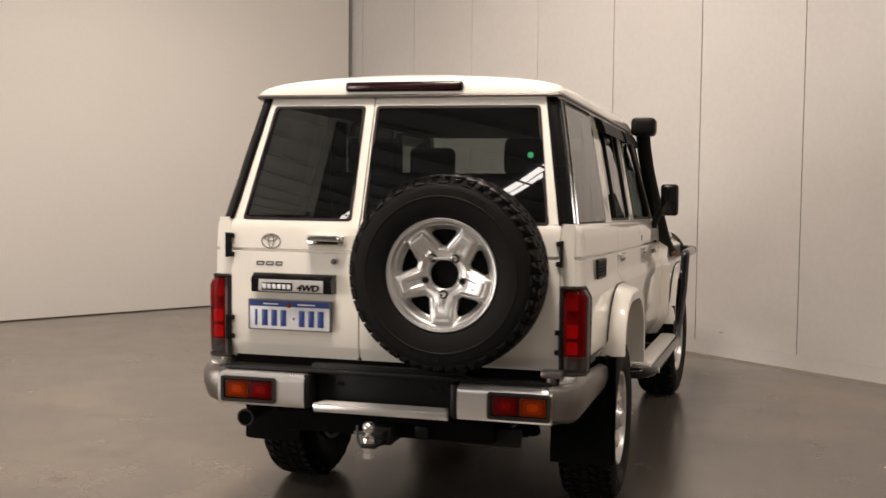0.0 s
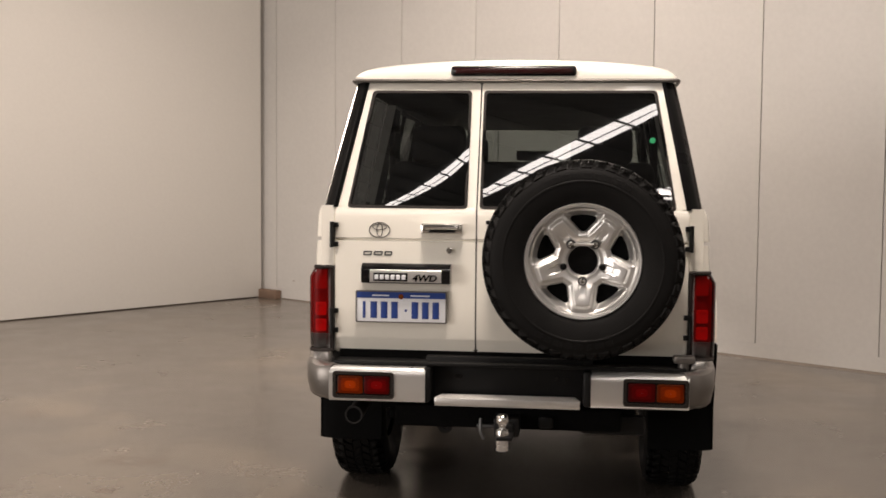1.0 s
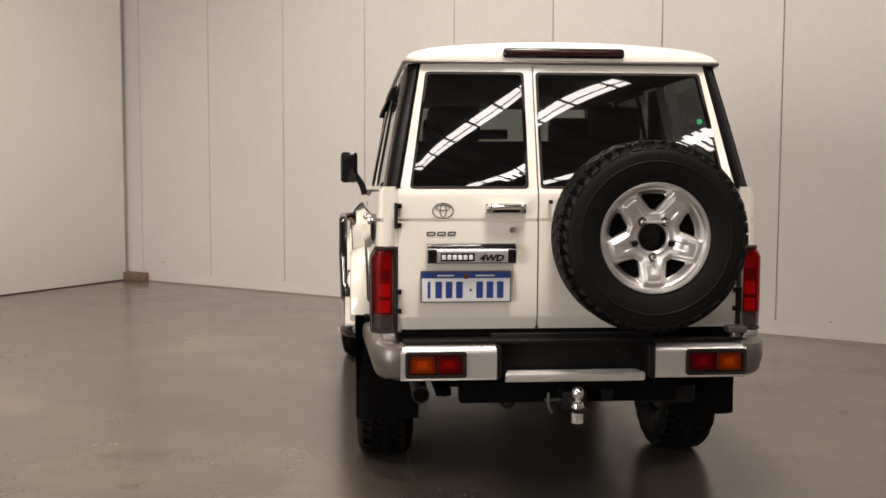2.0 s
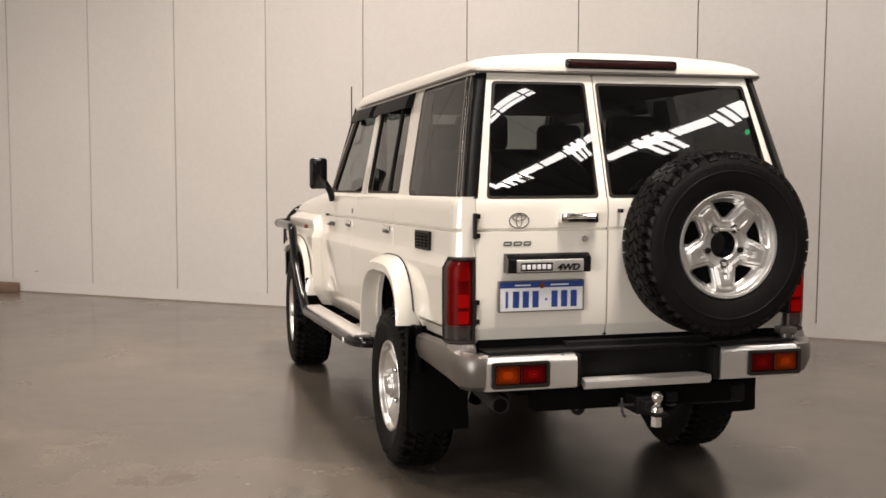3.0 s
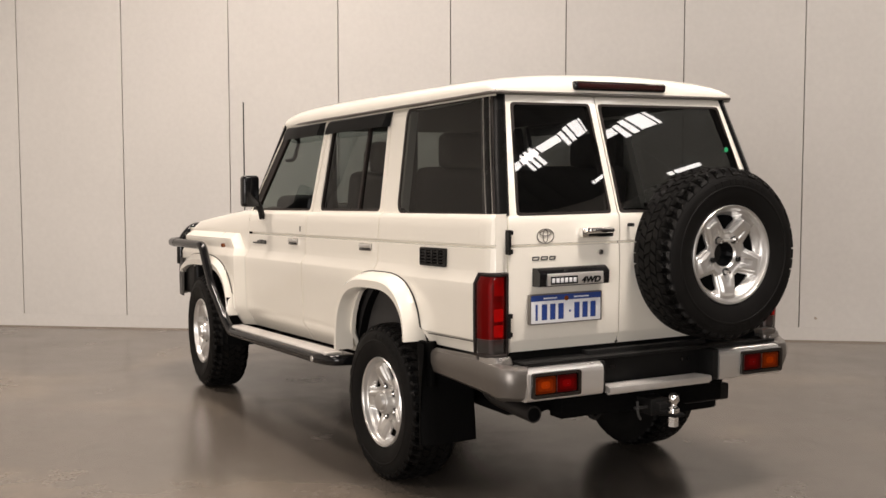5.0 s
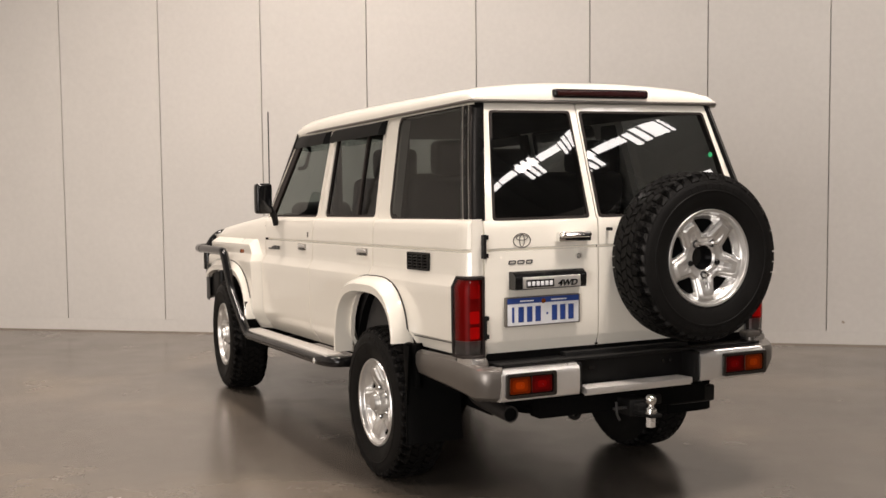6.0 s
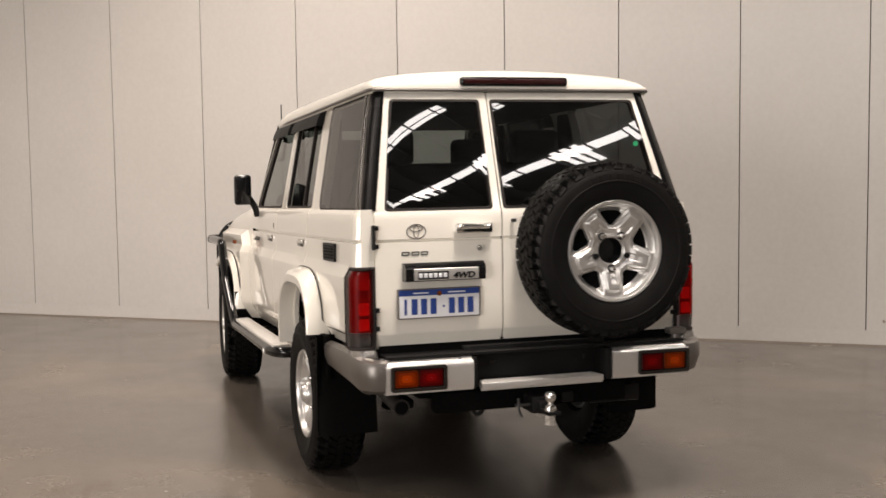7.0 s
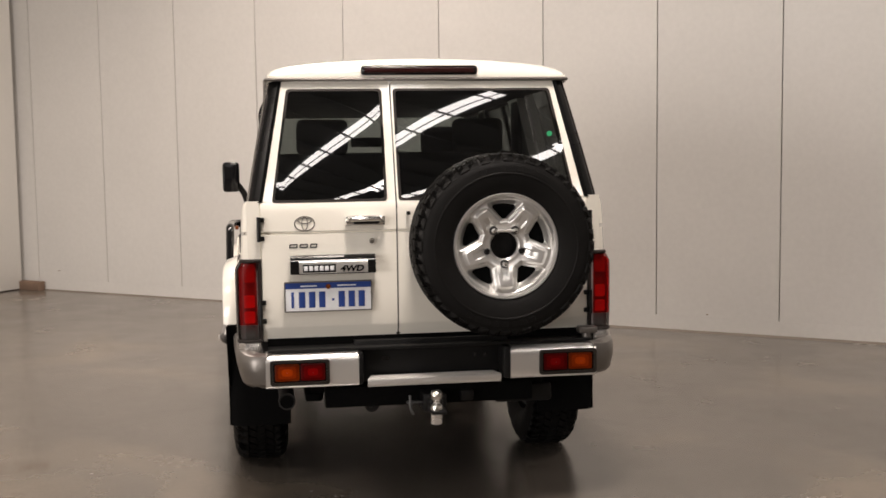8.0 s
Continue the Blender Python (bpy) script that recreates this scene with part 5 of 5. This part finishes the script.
for s in (-1, 1):
    bm = box(s * 0.890 - 0.014, s * 0.890 + 0.014, 3.318, 3.346, 1.106, 1.134, 0.008)
    part("side_indicator", bm, M_AMBER, car, rake=True)
    # a pillar and mirror
    part("front_pillar", tube([(s * 0.728, 3.17, 1.34), (s * 0.645, 2.745, 1.875)], 0.024, 10), M_PILLAR, car, rake=True)
    mir = part("door_mirror", box(s * 0.905 - 0.054, s * 0.905 + 0.054, 2.71, 2.785, 1.375, 1.570, 0.022, 4), M_GLOSS, car, "black door mirror on an arm", rake=True)
    # black pane: the glass's dark reflection is put into its colour
    part("mirror_black_pane", box(s * 0.905 - 0.043, s * 0.905 + 0.043, 2.707, 2.710, 1.39, 1.555, 0.001), M_GLOSS, mir, rake=True)
    part("mirror_arm", tube(round_path([(s * 0.805, 2.80, 1.30), (s * 0.82, 2.79, 1.36), (s * 0.87, 2.76, 1.43)], 0.03), 0.020, 8), M_BLACK, mir, rake=True)
part("windscreen", prism([(-0.71, 0), (0.71, 0), (0.632, 1), (-0.632, 1)], lambda p: Vector((p[0], 3.165 - 0.42 * p[1], 1.35 + 0.515 * p[1])), (0, 0.004, 0.004)), M_SCREEN, car, "clear windscreen", rake=True)
part("screen_header", box(-0.66, 0.66, 2.70, 2.82, 1.858, 1.89, 0.008), M_WHITE, car, rake=True)
part("cowl", box(-0.75, 0.75, 3.05, 3.25, 1.28, 1.335, 0.01), M_BLACK, car, rake=True)
# aerial on the bar
aer = part("aerial", tube([(-0.352, 4.45, 1.25), (-0.352, 4.45, 2.165)], 0.005, 6), M_BLACK, car, "thin black whip aerial", rake=True)
part("aerial_base", tube([(-0.352, 4.45, 1.18), (-0.352, 4.45, 1.30)], 0.012, 8), M_BLACK, aer, rake=True)
# snorkel up the right front pillar
sn = part("snorkel", tube(smooth_path([(0.86, 3.42, 1.13), (0.83, 3.30, 1.20), (0.80, 3.17, 1.35), (0.755, 2.92, 1.62), (0.735, 2.78, 1.82), (0.735, 2.74, 1.925)], 5), 0.045, 14, 0.8), M_BLACK, car, "black intake snorkel beside the windscreen", rake=True)
hd = box(0.665, 0.815, 2.66, 2.80, 1.862, 1.975, 0.03, 4)
part("snorkel_head", hd, M_BLACK, sn, rake=True)
# side handles, badges, vents
for s in (-1, 1):
    for y0, y1 in ((2.20, 2.345), (1.185, 1.335)):
        x = s * 0.806
        h = part("side_handle", box(x - 0.006, x + 0.008 * 1, y0, y1, 1.150, 1.190, 0.004), M_CHROME, car, "chrome door handle", rake=True)
        part("handle_grip", box(x + s * 0.006 - 0.006, x + s * 0.006 + 0.006, y0 + 0.02, y1 - 0.008, 1.168, 1.184, 0.004), M_BRUSH, h, rake=True)
        part("handle_recess", box(x + s * 0.0055 - 0.005, x + s * 0.0055 + 0.005, y0 + 0.012, y1 - 0.02, 1.154, 1.166, 0.002), M_GLOSS, h, rake=True)
    part("door_lock", box(s * 0.801 - 0.004, s * 0.801 + 0.004, 2.165, 2.182, 1.232, 1.262, 0.002), M_GREY, car, rake=True)
    bm = bmesh.new()
    for y, w, h in ((2.735, 0.055, 0.024), (2.795, 0.062, 0.026), (2.862, 0.028, 0.020), (2.896, 0.075, 0.010)):
        box(s * 0.808 - 0.004, s * 0.808 + 0.004, y, y + w, 1.142, 1.142 + h, 0.003, bm=bm)
    part("wing_badge", bm, M_ALLOYD, car, "dark chrome badge bars", rake=True)
    vent = part("cabin_vent", frame_sheet(quad_loop([(0.400, 1.106), (0.645, 1.106), (0.645, 1.190), (0.400, 1.190)], 0.01), quad_loop([(0.411, 1.117), (0.634, 1.117), (0.634, 1.179), (0.411, 1.179)], 0.006), lambda p: Vector((s * 0.816, p[0], p[1])), (-s * 0.02, 0, 0)), M_BLACK, car, "black slatted cabin vent", rake=True)
    part("vent_back", box(s * 0.803 - 0.003, s * 0.803 + 0.003, 0.405, 0.64, 1.112, 1.184), M_GLOSS, vent, rake=True)
    for k in range(4):
        z = 1.127 + k * 0.0145
        part("vent_slat", box(s * 0.81 - 0.005, s * 0.81 + 0.005, 0.411, 0.634, z - 0.0032, z + 0.0032, 0.001), M_BLACK, vent, rake=True)
    for y in (0.464, 0.522, 0.580):
        part("vent_bar", box(s * 0.812 - 0.005, s * 0.812 + 0.005, y - 0.006, y + 0.006, 1.117, 1.179, 0.001), M_BLACK, vent, rake=True)

# ---------------------------------------------------------------- cabin
for s in (-1, 1):
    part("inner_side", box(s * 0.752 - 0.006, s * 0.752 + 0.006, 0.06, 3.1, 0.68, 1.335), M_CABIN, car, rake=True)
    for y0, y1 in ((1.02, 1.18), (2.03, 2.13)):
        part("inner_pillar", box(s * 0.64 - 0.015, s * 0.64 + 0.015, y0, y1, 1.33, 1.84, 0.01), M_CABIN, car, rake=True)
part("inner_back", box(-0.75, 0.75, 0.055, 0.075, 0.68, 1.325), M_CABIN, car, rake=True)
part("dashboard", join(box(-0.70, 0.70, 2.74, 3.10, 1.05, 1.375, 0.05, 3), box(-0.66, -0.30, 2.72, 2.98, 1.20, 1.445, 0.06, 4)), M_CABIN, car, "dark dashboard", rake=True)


def seat(name, x0, x1, y, heads, label):
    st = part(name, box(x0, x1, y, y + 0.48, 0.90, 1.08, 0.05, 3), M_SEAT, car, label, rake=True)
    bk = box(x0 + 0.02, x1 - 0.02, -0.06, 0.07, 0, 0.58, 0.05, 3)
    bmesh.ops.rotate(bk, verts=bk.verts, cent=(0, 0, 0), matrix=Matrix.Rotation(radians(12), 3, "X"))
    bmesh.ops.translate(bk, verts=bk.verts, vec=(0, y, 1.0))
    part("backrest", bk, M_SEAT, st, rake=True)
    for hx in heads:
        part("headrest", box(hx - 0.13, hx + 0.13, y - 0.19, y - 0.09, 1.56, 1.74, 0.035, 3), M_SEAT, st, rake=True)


seat("front_seat", -0.62, -0.10, 2.0, (-0.36,), "dark cloth front seat")
seat("front_seat", 0.10, 0.62, 2.0, (0.36,), "dark cloth front seat")
seat("rear_seat", -0.66, 0.66, 1.10, (-0.40, 0.40), "dark cloth rear bench")
wheel_ring = lathe([(0.185 + 0.014 * math.cos(a), 0.014 * math.sin(a)) for a in (2 * math.pi * k / 8 for k in range(8))], 36, "y", closed=True)
box(-0.17, 0.17, -0.01, 0.012, -0.03, 0.03, 0.008, bm=wheel_ring)
part("steering_wheel", wheel_ring, M_CABIN, car, m=pose(0.36, 2.62, 1.21, -25, 0, 0))
for s in (-1, 1):
    part("grab_handle", tube(round_path([(s * 0.655, 2.62, 1.80), (s * 0.645, 2.56, 1.78), (s * 0.66, 2.62, 1.66), (s * 0.675, 2.70, 1.66)], 0.03), 0.012, 8), M_SEAT, car, rake=True)
part("rear_view_mirror", box(-0.12, 0.12, 2.74, 2.77, 1.655, 1.72, 0.012), M_CABIN, car, rake=True)

# ---------------------------------------------------------------- wall panels
n0 = int((U0 - JOINT) / PITCH) - 1
pm = None
for k in range(n0, int((U1 - JOINT) / PITCH) + 1):
    u = JOINT + k * PITCH
    if pm is None:
        bm = box(0.0042, PITCH - 0.0042, -0.033, 0.0, 0.1259, H_TOP, 0.0007, 1)
        pm = finish("wall_panel", bm, M_PANEL)
    ob = new("wall_panel", pm)
    ob.parent = wall
    ob.matrix_world = HALL @ pose(u, 0, 0)
